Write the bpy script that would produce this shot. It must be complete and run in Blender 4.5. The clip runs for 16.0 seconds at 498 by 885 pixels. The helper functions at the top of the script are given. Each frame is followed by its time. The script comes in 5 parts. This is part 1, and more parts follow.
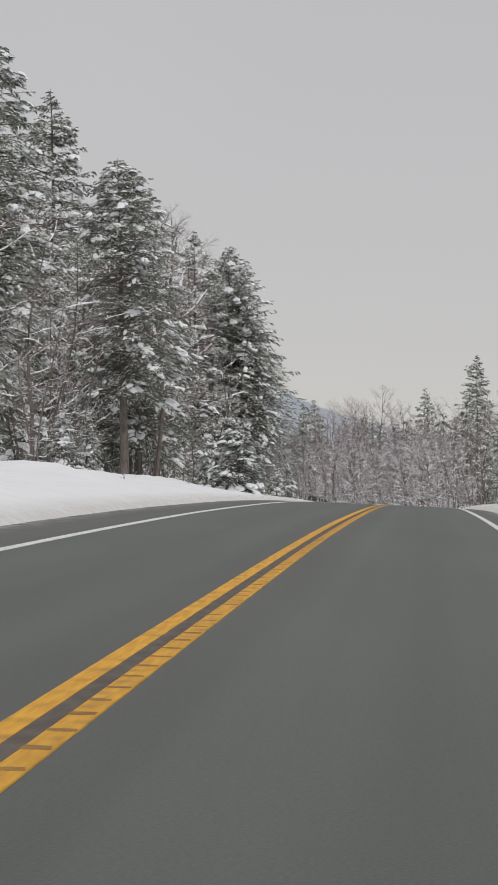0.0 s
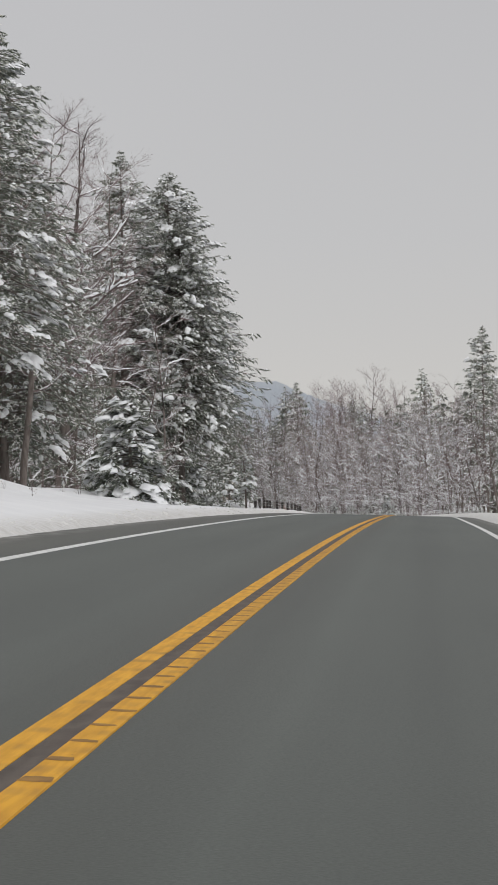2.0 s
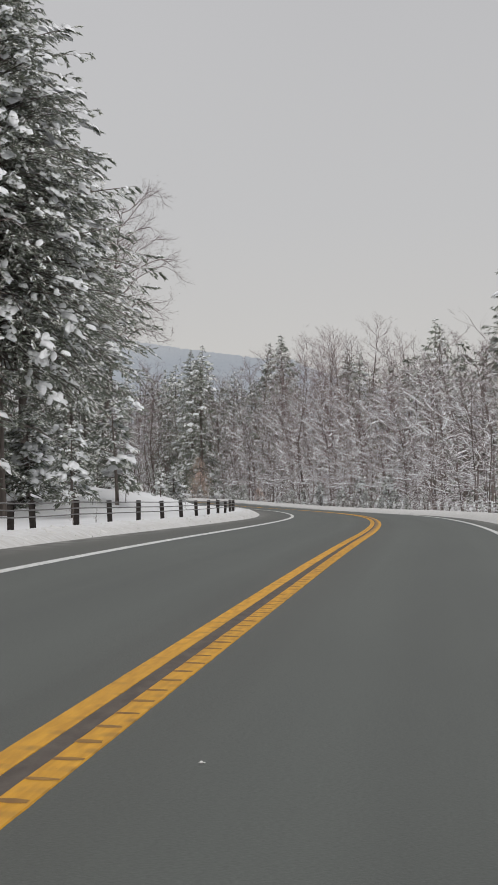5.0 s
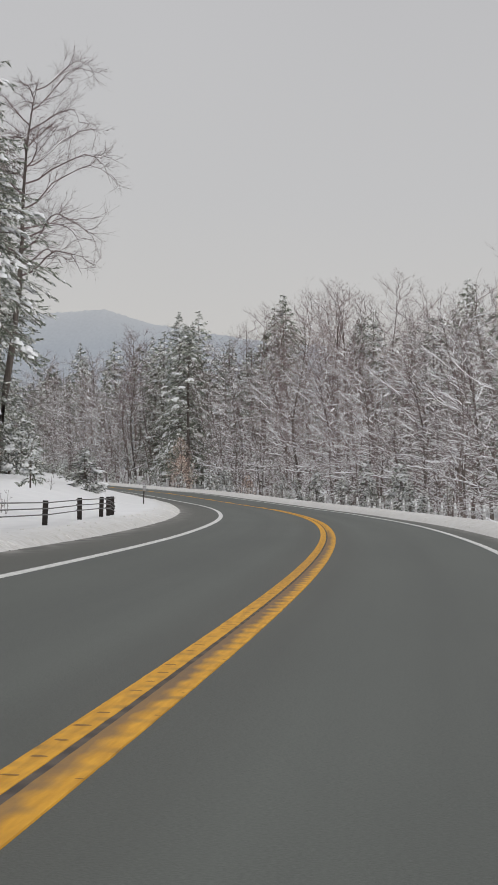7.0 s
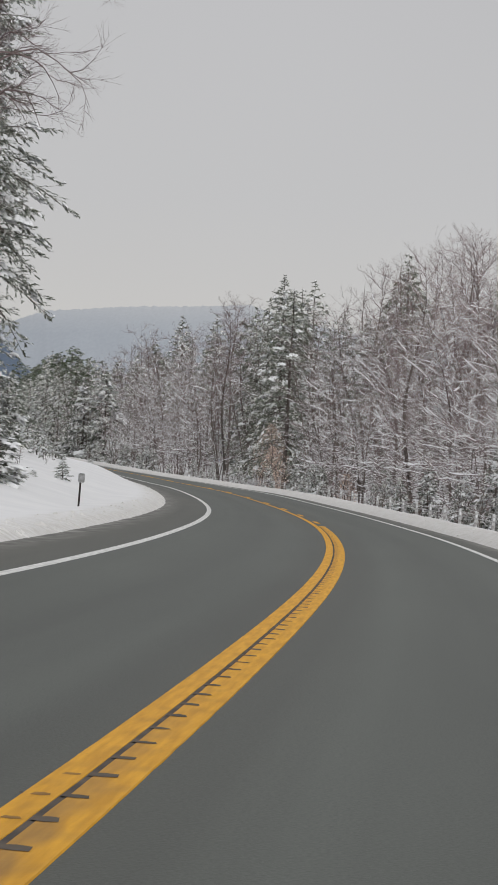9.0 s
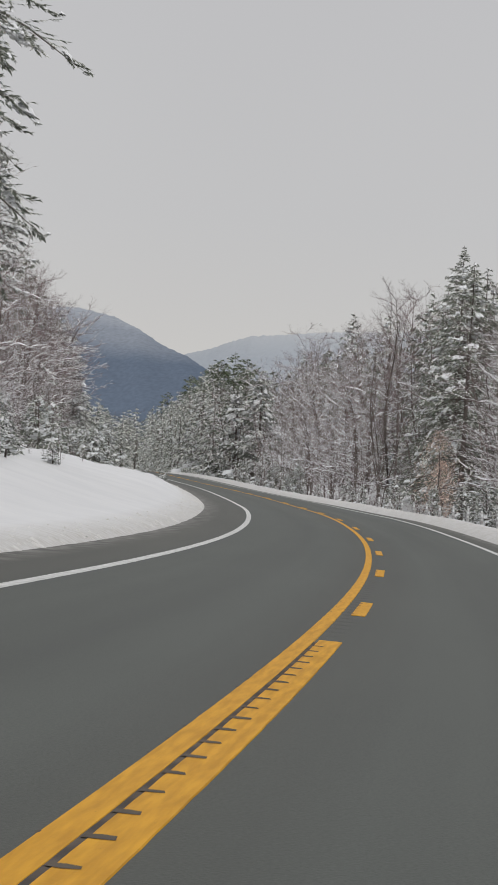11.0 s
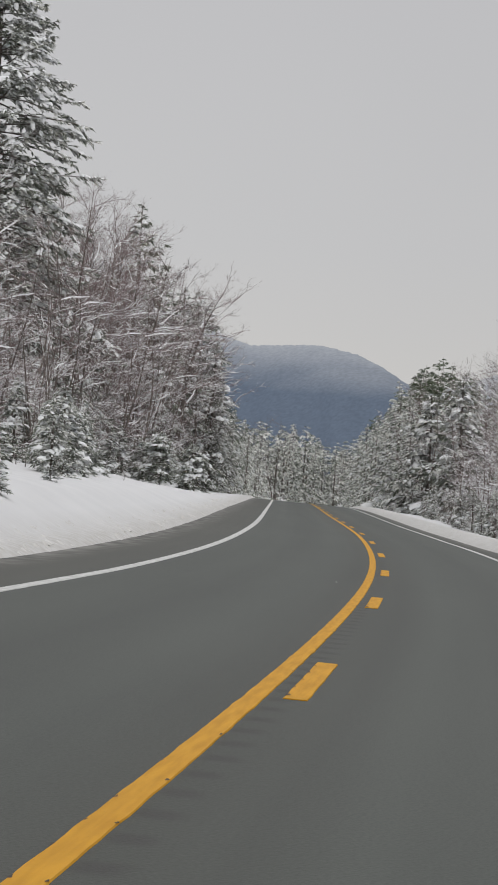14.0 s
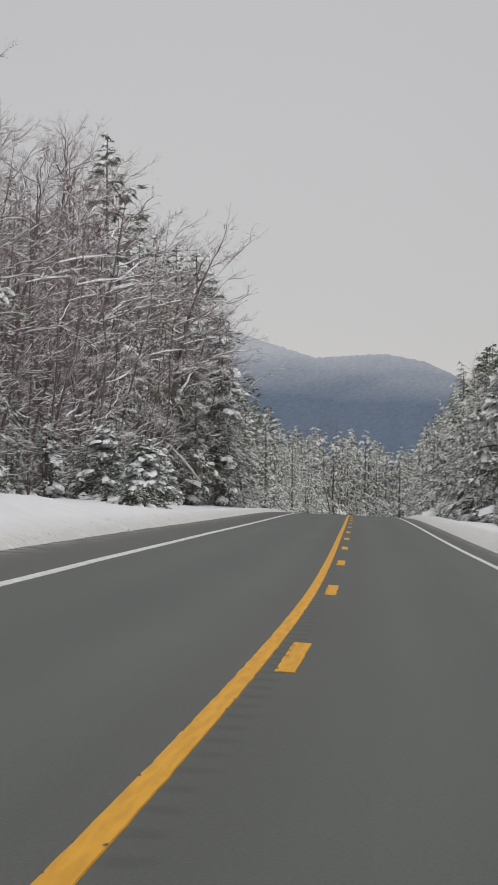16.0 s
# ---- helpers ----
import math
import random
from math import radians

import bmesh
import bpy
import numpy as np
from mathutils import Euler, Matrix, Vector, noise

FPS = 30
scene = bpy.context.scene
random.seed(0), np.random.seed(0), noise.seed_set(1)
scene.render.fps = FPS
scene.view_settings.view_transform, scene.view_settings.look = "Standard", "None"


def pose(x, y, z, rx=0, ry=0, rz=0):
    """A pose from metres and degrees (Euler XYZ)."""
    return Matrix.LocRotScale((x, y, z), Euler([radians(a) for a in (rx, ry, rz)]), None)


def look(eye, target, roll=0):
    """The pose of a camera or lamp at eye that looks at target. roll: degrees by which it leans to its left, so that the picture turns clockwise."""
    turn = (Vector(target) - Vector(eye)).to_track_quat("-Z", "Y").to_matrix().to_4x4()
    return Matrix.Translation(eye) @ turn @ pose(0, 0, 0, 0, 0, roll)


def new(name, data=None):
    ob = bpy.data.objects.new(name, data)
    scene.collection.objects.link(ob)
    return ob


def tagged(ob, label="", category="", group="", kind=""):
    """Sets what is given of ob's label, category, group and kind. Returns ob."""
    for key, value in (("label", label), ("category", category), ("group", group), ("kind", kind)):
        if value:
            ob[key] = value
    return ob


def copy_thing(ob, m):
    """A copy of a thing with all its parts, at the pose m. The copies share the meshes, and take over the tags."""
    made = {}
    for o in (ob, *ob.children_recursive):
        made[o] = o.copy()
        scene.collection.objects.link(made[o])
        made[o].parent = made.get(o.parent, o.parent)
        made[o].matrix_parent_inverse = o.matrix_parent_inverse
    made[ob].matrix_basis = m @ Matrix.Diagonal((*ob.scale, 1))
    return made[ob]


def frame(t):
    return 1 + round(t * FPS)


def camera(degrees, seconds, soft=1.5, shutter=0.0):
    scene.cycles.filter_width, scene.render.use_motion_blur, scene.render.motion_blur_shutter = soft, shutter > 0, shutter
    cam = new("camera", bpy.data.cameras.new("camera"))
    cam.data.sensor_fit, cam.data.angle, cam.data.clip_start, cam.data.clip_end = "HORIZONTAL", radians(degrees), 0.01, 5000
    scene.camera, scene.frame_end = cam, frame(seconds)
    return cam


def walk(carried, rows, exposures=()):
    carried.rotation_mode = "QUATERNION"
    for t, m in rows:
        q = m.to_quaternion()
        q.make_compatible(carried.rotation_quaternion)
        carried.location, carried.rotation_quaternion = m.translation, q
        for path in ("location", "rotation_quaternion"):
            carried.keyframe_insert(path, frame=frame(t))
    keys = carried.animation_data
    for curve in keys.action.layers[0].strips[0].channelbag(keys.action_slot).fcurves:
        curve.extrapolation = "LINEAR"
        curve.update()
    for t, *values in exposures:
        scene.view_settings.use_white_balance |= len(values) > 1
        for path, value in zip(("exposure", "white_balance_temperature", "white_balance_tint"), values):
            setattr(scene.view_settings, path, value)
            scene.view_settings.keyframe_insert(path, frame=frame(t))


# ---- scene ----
# ---------- camera ----------
cam = camera(12.33, 16.0, soft=1.5, shutter=0.02)
PATH = [
    (0.00, 1.635, 0.000, 1.117, 92.056, 0.518, 4.337),
    (0.50, 1.562, 12.521, 1.456, 92.040, 0.595, 4.337),
    (1.00, 1.540, 25.049, 1.773, 92.009, 0.760, 4.340),
    (1.50, 1.500, 37.580, 2.057, 91.927, 0.843, 4.300),
    (2.00, 1.486, 50.094, 2.304, 91.842, 0.906, 4.243),
    (2.50, 1.423, 62.591, 2.530, 91.716, 1.147, 4.166),
    (3.00, 1.396, 75.080, 2.727, 91.586, 1.023, 4.201),
    (3.50, 1.411, 87.602, 2.895, 91.458, 0.919, 4.305),
    (4.00, 1.522, 100.160, 3.022, 91.368, 0.711, 4.587),
    (4.50, 1.531, 112.776, 3.124, 91.326, 0.850, 4.641),
    (5.00, 1.556, 125.421, 3.199, 91.303, 1.011, 4.596),
    (5.20, 1.583, 130.489, 3.225, 91.288, 0.957, 4.583),
    (5.70, 1.614, 143.211, 3.284, 91.257, 0.751, 4.669),
    (6.25, 1.596, 157.261, 3.340, 91.172, 0.430, 4.894),
    (6.80, 1.545, 171.299, 3.363, 91.031, 0.075, 5.103),
    (7.30, 1.447, 184.001, 3.356, 90.954, -0.219, 5.670),
    (7.50, 1.364, 189.058, 3.349, 90.929, -0.323, 5.930),
    (8.00, 1.028, 201.607, 3.324, 90.925, -1.100, 6.651),
    (8.50, 0.597, 214.051, 3.294, 90.918, -1.992, 7.652),
    (9.00, -0.033, 226.403, 3.262, 90.925, -2.837, 8.772),
    (9.50, -0.823, 238.681, 3.224, 90.955, -3.721, 10.290),
    (10.00, -1.813, 250.854, 3.189, 91.076, -3.876, 11.810),
    (10.20, -2.268, 255.682, 3.175, 91.110, -3.812, 12.290),
    (10.70, -3.527, 267.723, 3.150, 91.242, -3.529, 13.362),
    (11.25, -5.134, 280.902, 3.139, 91.422, -3.097, 14.318),
    (11.80, -7.014, 293.972, 3.142, 91.569, -2.775, 15.217),
    (12.30, -9.012, 305.718, 3.159, 91.706, -2.781, 16.189),
    (12.50, -9.889, 310.375, 3.175, 91.763, -2.884, 16.629),
    (13.00, -12.031, 321.865, 3.230, 91.837, -3.290, 17.793),
    (13.50, -14.382, 333.241, 3.315, 91.886, -3.684, 18.965),
    (14.00, -17.012, 344.602, 3.436, 91.984, -3.744, 20.042),
    (14.50, -19.872, 355.864, 3.586, 92.057, -3.316, 21.006),
    (15.00, -22.913, 367.078, 3.721, 92.152, -2.906, 21.832),
    (15.50, -26.128, 378.288, 3.835, 92.260, -1.998, 22.253),
    (16.00, -29.528, 389.465, 3.976, 92.307, -0.787, 21.932),
]
walk(cam, [(t, pose(*p)) for t, *p in PATH])

# ---------- overcast winter sky and a weak, wide sun behind the cloud ----------
world = bpy.data.worlds.new("world")
scene.world = world
world.use_nodes = True
wn, wl = world.node_tree.nodes, world.node_tree.links
wn.clear()
w_out = wn.new("ShaderNodeOutputWorld")
w_bg = wn.new("ShaderNodeBackground")
w_tc = wn.new("ShaderNodeTexCoord")
w_sep = wn.new("ShaderNodeSeparateXYZ")
w_ramp = wn.new("ShaderNodeValToRGB")
w_noise = wn.new("ShaderNodeTexNoise")
w_mix = wn.new("ShaderNodeMix")
w_mix.data_type, w_mix.blend_type = "RGBA", "MULTIPLY"
w_noise.inputs["Scale"].default_value = 2.2
w_noise.inputs["Detail"].default_value = 3.0
w_map = wn.new("ShaderNodeMapRange")
w_map.inputs["To Min"].default_value, w_map.inputs["To Max"].default_value = 0.92, 1.08
r = w_ramp.color_ramp
r.elements[0].position, r.elements[0].color = 0.0, (0.580, 0.562, 0.540, 1)
r.elements[1].position, r.elements[1].color = 1.0, (0.95, 0.95, 0.975, 1)
for p, c in ((0.05, (0.592, 0.580, 0.562, 1)), (0.085, (0.565, 0.560, 0.556, 1)), (0.12, (0.545, 0.545, 0.552, 1)), (0.24, (0.515, 0.515, 0.530, 1)), (0.45, (0.74, 0.74, 0.76, 1))):
    e = r.elements.new(p)
    e.color = c
wl.new(w_tc.outputs["Generated"], w_sep.inputs[0])
wl.new(w_sep.outputs["Z"], w_ramp.inputs[0])
wl.new(w_tc.outputs["Generated"], w_noise.inputs["Vector"])
wl.new(w_noise.outputs["Fac"], w_map.inputs["Value"])
w_mix.inputs["Factor"].default_value = 1.0
wl.new(w_ramp.outputs["Color"], w_mix.inputs["A"])
wl.new(w_map.outputs["Result"], w_mix.inputs["B"])
wl.new(w_mix.outputs["Result"], w_bg.inputs["Color"])
w_bg.inputs["Strength"].default_value = 1.0
wl.new(w_bg.outputs[0], w_out.inputs["Surface"])

sun_data = bpy.data.lights.new("sun", "SUN")
sun_data.energy, sun_data.angle, sun_data.color = 0.75, radians(40), (1.0, 0.98, 0.95)
sun_ob = new("sun", sun_data)
sun_ob.matrix_world = look((60, -60, 120), (0, 60, 0))
scene.view_settings.exposure = 0.0


# ---------- materials ----------
def mat(name, rough=0.8, metal=0.0, spec=0.3):
    m = bpy.data.materials.new(name)
    m.use_nodes = True
    b = m.node_tree.nodes["Principled BSDF"]
    b.inputs["Roughness"].default_value = rough
    b.inputs["Metallic"].default_value = metal
    b.inputs["Specular IOR Level"].default_value = spec
    return m, m.node_tree.nodes, m.node_tree.links, b


def noise_node(n, l, scale, detail=4.0, vec=None, stretch=None):
    t = n.new("ShaderNodeTexNoise")
    t.inputs["Scale"].default_value, t.inputs["Detail"].default_value = scale, detail
    if vec is not None:
        if stretch:
            mp = n.new("ShaderNodeMapping")
            mp.inputs["Scale"].default_value = stretch
            l.new(vec, mp.inputs["Vector"])
            vec = mp.outputs["Vector"]
        l.new(vec, t.inputs["Vector"])
    return t.outputs["Fac"]


def ramp(n, l, fac, stops):
    t = n.new("ShaderNodeValToRGB")
    els = t.color_ramp.elements
    els[0].position, els[0].color = stops[0][0], (*stops[0][1], 1)
    els[1].position, els[1].color = stops[-1][0], (*stops[-1][1], 1)
    for p, c in stops[1:-1]:
        els.new(p).color = (*c, 1)
    l.new(fac, t.inputs[0])
    return t.outputs["Color"]


def mixc(n, l, fac, a, b, kind="MIX"):
    t = n.new("ShaderNodeMix")
    t.data_type, t.blend_type = "RGBA", kind
    for key, v in (("Factor", fac), ("A", a), ("B", b)):
        if hasattr(v, "links"):
            l.new(v, t.inputs[key])
        else:
            t.inputs[key].default_value = v if key == "Factor" else (*v, 1)
    return t.outputs["Result"]


def maths(n, l, op, a, b=0.0):
    t = n.new("ShaderNodeMath")
    t.operation = op
    for i, v in enumerate((a, b)):
        if hasattr(v, "links"):
            l.new(v, t.inputs[i])
        else:
            t.inputs[i].default_value = v
    return t.outputs[0]


def span(n, l, v, lo, hi, a=0.0, b=1.0):
    t = n.new("ShaderNodeMapRange")
    t.inputs["From Min"].default_value, t.inputs["From Max"].default_value = lo, hi
    t.inputs["To Min"].default_value, t.inputs["To Max"].default_value = a, b
    l.new(v, t.inputs["Value"])
    return t.outputs["Result"]


def bump(n, l, b, h, dist, strength=1.0):
    t = n.new("ShaderNodeBump")
    t.inputs["Distance"].default_value, t.inputs["Strength"].default_value = dist, strength
    l.new(h, t.inputs["Height"])
    l.new(t.outputs["Normal"], b.inputs["Normal"])


def coords(n, kind="Object"):
    return n.new("ShaderNodeTexCoord").outputs[kind]


def make_asphalt():
    m, n, l, b = mat("asphalt", 0.68, 0, 0.45)
    uv = coords(n, "UV")
    sep = n.new("ShaderNodeSeparateXYZ")
    l.new(uv, sep.inputs[0])
    fine = noise_node(n, l, 55.0, 3, uv)
    broad = noise_node(n, l, 0.35, 4, uv, (0.25, 1.6, 1))
    streak = noise_node(n, l, 1.0, 3, uv, (0.03, 3.0, 1))
    col = ramp(n, l, fine, [(0.3, (0.050, 0.0565, 0.0495)), (0.7, (0.075, 0.083, 0.0725))])
    col = mixc(n, l, 0.8, col, ramp(n, l, broad, [(0.3, (0.88, 0.89, 0.88)), (0.7, (1.09, 1.09, 1.08))]), "MULTIPLY")
    col = mixc(n, l, 0.8, col, ramp(n, l, streak, [(0.35, (0.93, 0.93, 0.93)), (0.65, (1.06, 1.06, 1.06))]), "MULTIPLY")
    # wheel paths polished a little lighter, oil-dark lane middles, salt-grey shoulders
    track = n.new("ShaderNodeMath")
    track.operation = "ABSOLUTE"
    l.new(sep.outputs["Y"], track.inputs[0])
    wheel = ramp(n, l, span(n, l, track.outputs[0], 0.0, 5.0), [(0.0, (0.92, 0.88, 0.86)), (0.09, (0.88, 0.86, 0.85)), (0.17, (1.08, 1.08, 1.08)), (0.33, (0.9, 0.9, 0.9)), (0.50, (1.08, 1.08, 1.08)), (0.64, (1, 1, 1)), (0.70, (1.03, 0.955, 0.93)), (0.88, (1.10, 0.995, 0.96)), (1.0, (1.2, 1.09, 1.06))])
    col = mixc(n, l, 1.0, col, wheel, "MULTIPLY")
    # blown snow and slush thinning out over the edges of the pavement
    edge = maths(n, l, "MAXIMUM", span(n, l, sep.outputs["Y"], 4.25, 4.95), span(n, l, sep.outputs["Y"], -3.7, -4.25))
    drift = ramp(n, l, noise_node(n, l, 1.6, 5, uv, (0.8, 1.5, 1)), [(0.40, (0, 0, 0)), (0.70, (0.75, 0.75, 0.75))])
    col = mixc(n, l, maths(n, l, "MULTIPLY", edge, drift), col, (0.34, 0.325, 0.305))
    # worn rumble strip: rubber and dirt in hollows every 0.61 m beside the single line
    beat = maths(n, l, "SINE", maths(n, l, "MULTIPLY", sep.outputs["X"], 10.307))
    ragged = maths(n, l, "ADD", sep.outputs["Y"], maths(n, l, "MULTIPLY", noise_node(n, l, 1.0, 3, uv, (3.0, 2.0, 1)), 0.12))
    band = maths(n, l, "MULTIPLY", span(n, l, ragged, 0.14, 0.06), span(n, l, ragged, -0.10, -0.02))
    soil = maths(n, l, "MULTIPLY", maths(n, l, "MULTIPLY", band, span(n, l, beat, 0.0, 0.9)), span(n, l, sep.outputs["X"], 292, 296, 0.0, 0.6))
    col = mixc(n, l, soil, col, (0.028, 0.025, 0.023))
    l.new(col, b.inputs["Base Color"])
    bump(n, l, b, fine, 0.006, 0.6)
    return m


def make_paint(name, c0, c1, dirt, rumble=False, smudge=False):
    m, n, l, b = mat(name, 0.68, 0, 0.2)
    uv = coords(n, "UV")
    fine = noise_node(n, l, 28.0, 4, uv)
    wear = noise_node(n, l, 3.5, 5, uv, (0.5, 6.0, 1))
    col = ramp(n, l, wear, [(0.35, c0), (0.65, c1)])
    chips = ramp(n, l, fine, [(0.70, (0, 0, 0)), (0.80, (1, 1, 1))])
    col = mixc(n, l, chips, col, dirt)
    if rumble:
        # tyre dirt gathers in the rumble strip's hollows, every 0.61 m
        sep = n.new("ShaderNodeSeparateXYZ")
        l.new(uv, sep.inputs[0])
        beat = maths(n, l, "SINE", maths(n, l, "MULTIPLY", sep.outputs["X"], 10.307))
        blot = noise_node(n, l, 1.6, 4, uv, (0.35, 5.0, 1))
        amt = maths(n, l, "MULTIPLY", span(n, l, beat, 0.35, 0.95), span(n, l, blot, 0.42, 0.68, 0.0, 0.55))
        smear = maths(n, l, "MULTIPLY", span(n, l, noise_node(n, l, 0.5, 3, uv, (0.08, 6.0, 1)), 0.5, 0.72), 0.35)
        worn = span(n, l, sep.outputs["X"], 242, 226, 0.12, 1.0)
        col = mixc(n, l, maths(n, l, "MULTIPLY", maths(n, l, "MAXIMUM", amt, smear), worn), col, dirt)
    if smudge:
        # the inner edge rubbed away in the hollows along the later stretch
        later = maths(n, l, "MULTIPLY", span(n, l, sep.outputs["X"], 165, 190), span(n, l, sep.outputs["X"], 240, 228))
        reach = maths(n, l, "ADD", sep.outputs["Y"], maths(n, l, "MULTIPLY", noise_node(n, l, 1.0, 4, uv, (1.6, 9.0, 1)), 0.16))
        reach = maths(n, l, "ADD", reach, maths(n, l, "MULTIPLY", beat, 0.016))
        col = mixc(n, l, maths(n, l, "MULTIPLY", maths(n, l, "MULTIPLY", span(n, l, reach, -0.035, 0.045), later), 0.85), col, (0.115, 0.082, 0.060))
    l.new(col, b.inputs["Base Color"])
    bump(n, l, b, fine, 0.003, 0.5)
    return m


def make_snow(name, dirty=False, low=(0.66, 0.663, 0.67), high=(0.72, 0.72, 0.723)):
    m, n, l, b = mat(name, 0.62, 0, 0.25)
    oc = coords(n, "Object")
    big = noise_node(n, l, 0.5, 4, oc)
    fine = noise_node(n, l, 9.0, 5, oc)
    col = ramp(n, l, big, [(0.3, low), (0.7, high)])
    if dirty:
        uv = coords(n, "UV")
        sep = n.new("ShaderNodeSeparateXYZ")
        l.new(uv, sep.inputs[0])
        # slush and road grit thrown up beside the pavement
        near = n.new("ShaderNodeMapRange")
        near.inputs["From Min"].default_value, near.inputs["From Max"].default_value = 6.1, 5.1
        ab = maths(n, l, "ABSOLUTE", sep.outputs["Y"])
        l.new(ab, near.inputs["Value"])
        grit = noise_node(n, l, 4.5, 6, oc)
        amt = maths(n, l, "MULTIPLY", near.outputs["Result"], ramp(n, l, grit, [(0.34, (0.35, 0.35, 0.35)), (0.70, (0.85, 0.85, 0.85))]))
        col = mixc(n, l, amt, col, (0.43, 0.41, 0.375))
    l.new(col, b.inputs["Base Color"])
    b.inputs["Subsurface Weight"].default_value = 0.0
    bump(n, l, b, fine, 0.012 if dirty else 0.03, 0.35)
    return m


def make_bark(name, c0, c1, snow_from=0.25, snow_to=0.55):
    m, n, l, b = mat(name, 0.9, 0, 0.15)
    oc = coords(n, "Object")
    grain = noise_node(n, l, 6.0, 4, oc, (1, 1, 0.25))
    col = ramp(n, l, grain, [(0.35, c0), (0.65, c1)])
    info = n.new("ShaderNodeObjectInfo")
    tone = span(n, l, info.outputs["Random"], 0, 1, 0.75, 1.25)
    col = mixc(n, l, 1.0, col, tone, "MULTIPLY")
    geo = n.new("ShaderNodeNewGeometry")
    sep = n.new("ShaderNodeSeparateXYZ")
    l.new(geo.outputs["Normal"], sep.inputs[0])
    # snow lies on what faces up, and is plastered here and there by the wind
    patch = noise_node(n, l, 2.2, 3, oc)
    up = maths(n, l, "ADD", sep.outputs["Z"], maths(n, l, "MULTIPLY", maths(n, l, "SUBTRACT", patch, 0.5), 1.6))
    fac = n.new("ShaderNodeMapRange")
    fac.inputs["From Min"].default_value, fac.inputs["From Max"].default_value = snow_from, snow_to
    l.new(up, fac.inputs["Value"])
    col = mixc(n, l, fac.outputs["Result"], col, (0.84, 0.85, 0.875))
    l.new(col, b.inputs["Base Color"])
    bump(n, l, b, grain, 0.02, 0.6)
    return m


def make_needles(name, c0, c1, powder=0.0, frost=0.0):
    """Needles; powder: share of the sprays that carry snow, frost: how far patches of the tree are whitened."""
    m, n, l, b = mat(name, 0.75, 0, 0.2)
    geo = n.new("ShaderNodeNewGeometry")
    info = n.new("ShaderNodeObjectInfo")
    oc = coords(n, "Object")
    each = geo.outputs["Random Per Island"]
    col = ramp(n, l, each, [(0.0, c0), (0.75, c1), (1.0, tuple(min(1, c * 1.6) for c in c1))])
    tone = span(n, l, info.outputs["Random"], 0, 1, 0.8, 1.25)
    col = mixc(n, l, 1.0, col, tone, "MULTIPLY")
    if frost:
        patch = noise_node(n, l, 1.3, 3, oc)
        amt = maths(n, l, "MULTIPLY", ramp(n, l, patch, [(0.4, (0, 0, 0)), (0.65, (1, 1, 1))]), frost)
        col = mixc(n, l, amt, col, (0.70, 0.72, 0.75))
    if powder:
        clump = noise_node(n, l, 0.9, 3, oc)
        share = maths(n, l, "MULTIPLY", span(n, l, clump, 0.35, 0.65), powder * 2)
        white = maths(n, l, "LESS_THAN", each, share)
        col = mixc(n, l, white, col, (0.80, 0.81, 0.83))
    l.new(col, b.inputs["Base Color"])
    # thin sprays let part of the light through
    thin = n.new("ShaderNodeBsdfTranslucent")
    l.new(mixc(n, l, 1.0, col, (1.5, 1.45, 1.3), "MULTIPLY"), thin.inputs["Color"])
    both = n.new("ShaderNodeMixShader")
    both.inputs["Fac"].default_value = 0.45
    l.new(b.outputs[0], both.inputs[1])
    l.new(thin.outputs[0], both.inputs[2])
    l.new(both.outputs[0], n["Material Output"].inputs["Surface"])
    return m


def make_plain(name, c0, c1, rough=0.6, metal=0.0, scale=8.0, spec=0.3):
    m, n, l, b = mat(name, rough, metal, spec)
    g = noise_node(n, l, scale, 5, coords(n, "Object"))
    l.new(ramp(n, l, g, [(0.35, c0), (0.65, c1)]), b.inputs["Base Color"])
    bump(n, l, b, g, 0.004, 0.5)
    return m


ASPHALT = make_asphalt()
YELLOW = make_paint("yellow_paint", (0.50, 0.245, 0.014), (0.66, 0.335, 0.022), (0.17, 0.105, 0.04), True)
YELLOW_CLEAN = make_paint("fresh_yellow_paint", (0.54, 0.265, 0.014), (0.66, 0.335, 0.022), (0.30, 0.17, 0.04))
YELLOW_RUBBED = make_paint("rubbed_yellow_paint", (0.50, 0.245, 0.014), (0.66, 0.335, 0.022), (0.17, 0.105, 0.04), True, True)
WHITE = make_paint("white_paint", (0.50, 0.50, 0.485), (0.66, 0.66, 0.645), (0.30, 0.30, 0.29))
SLOT = make_plain("dirty_slot", (0.20, 0.110, 0.040), (0.31, 0.168, 0.044), 0.95)
NOTCH = make_plain("worn_notch", (0.075, 0.062, 0.050), (0.11, 0.088, 0.068), 0.9, 0, 3)
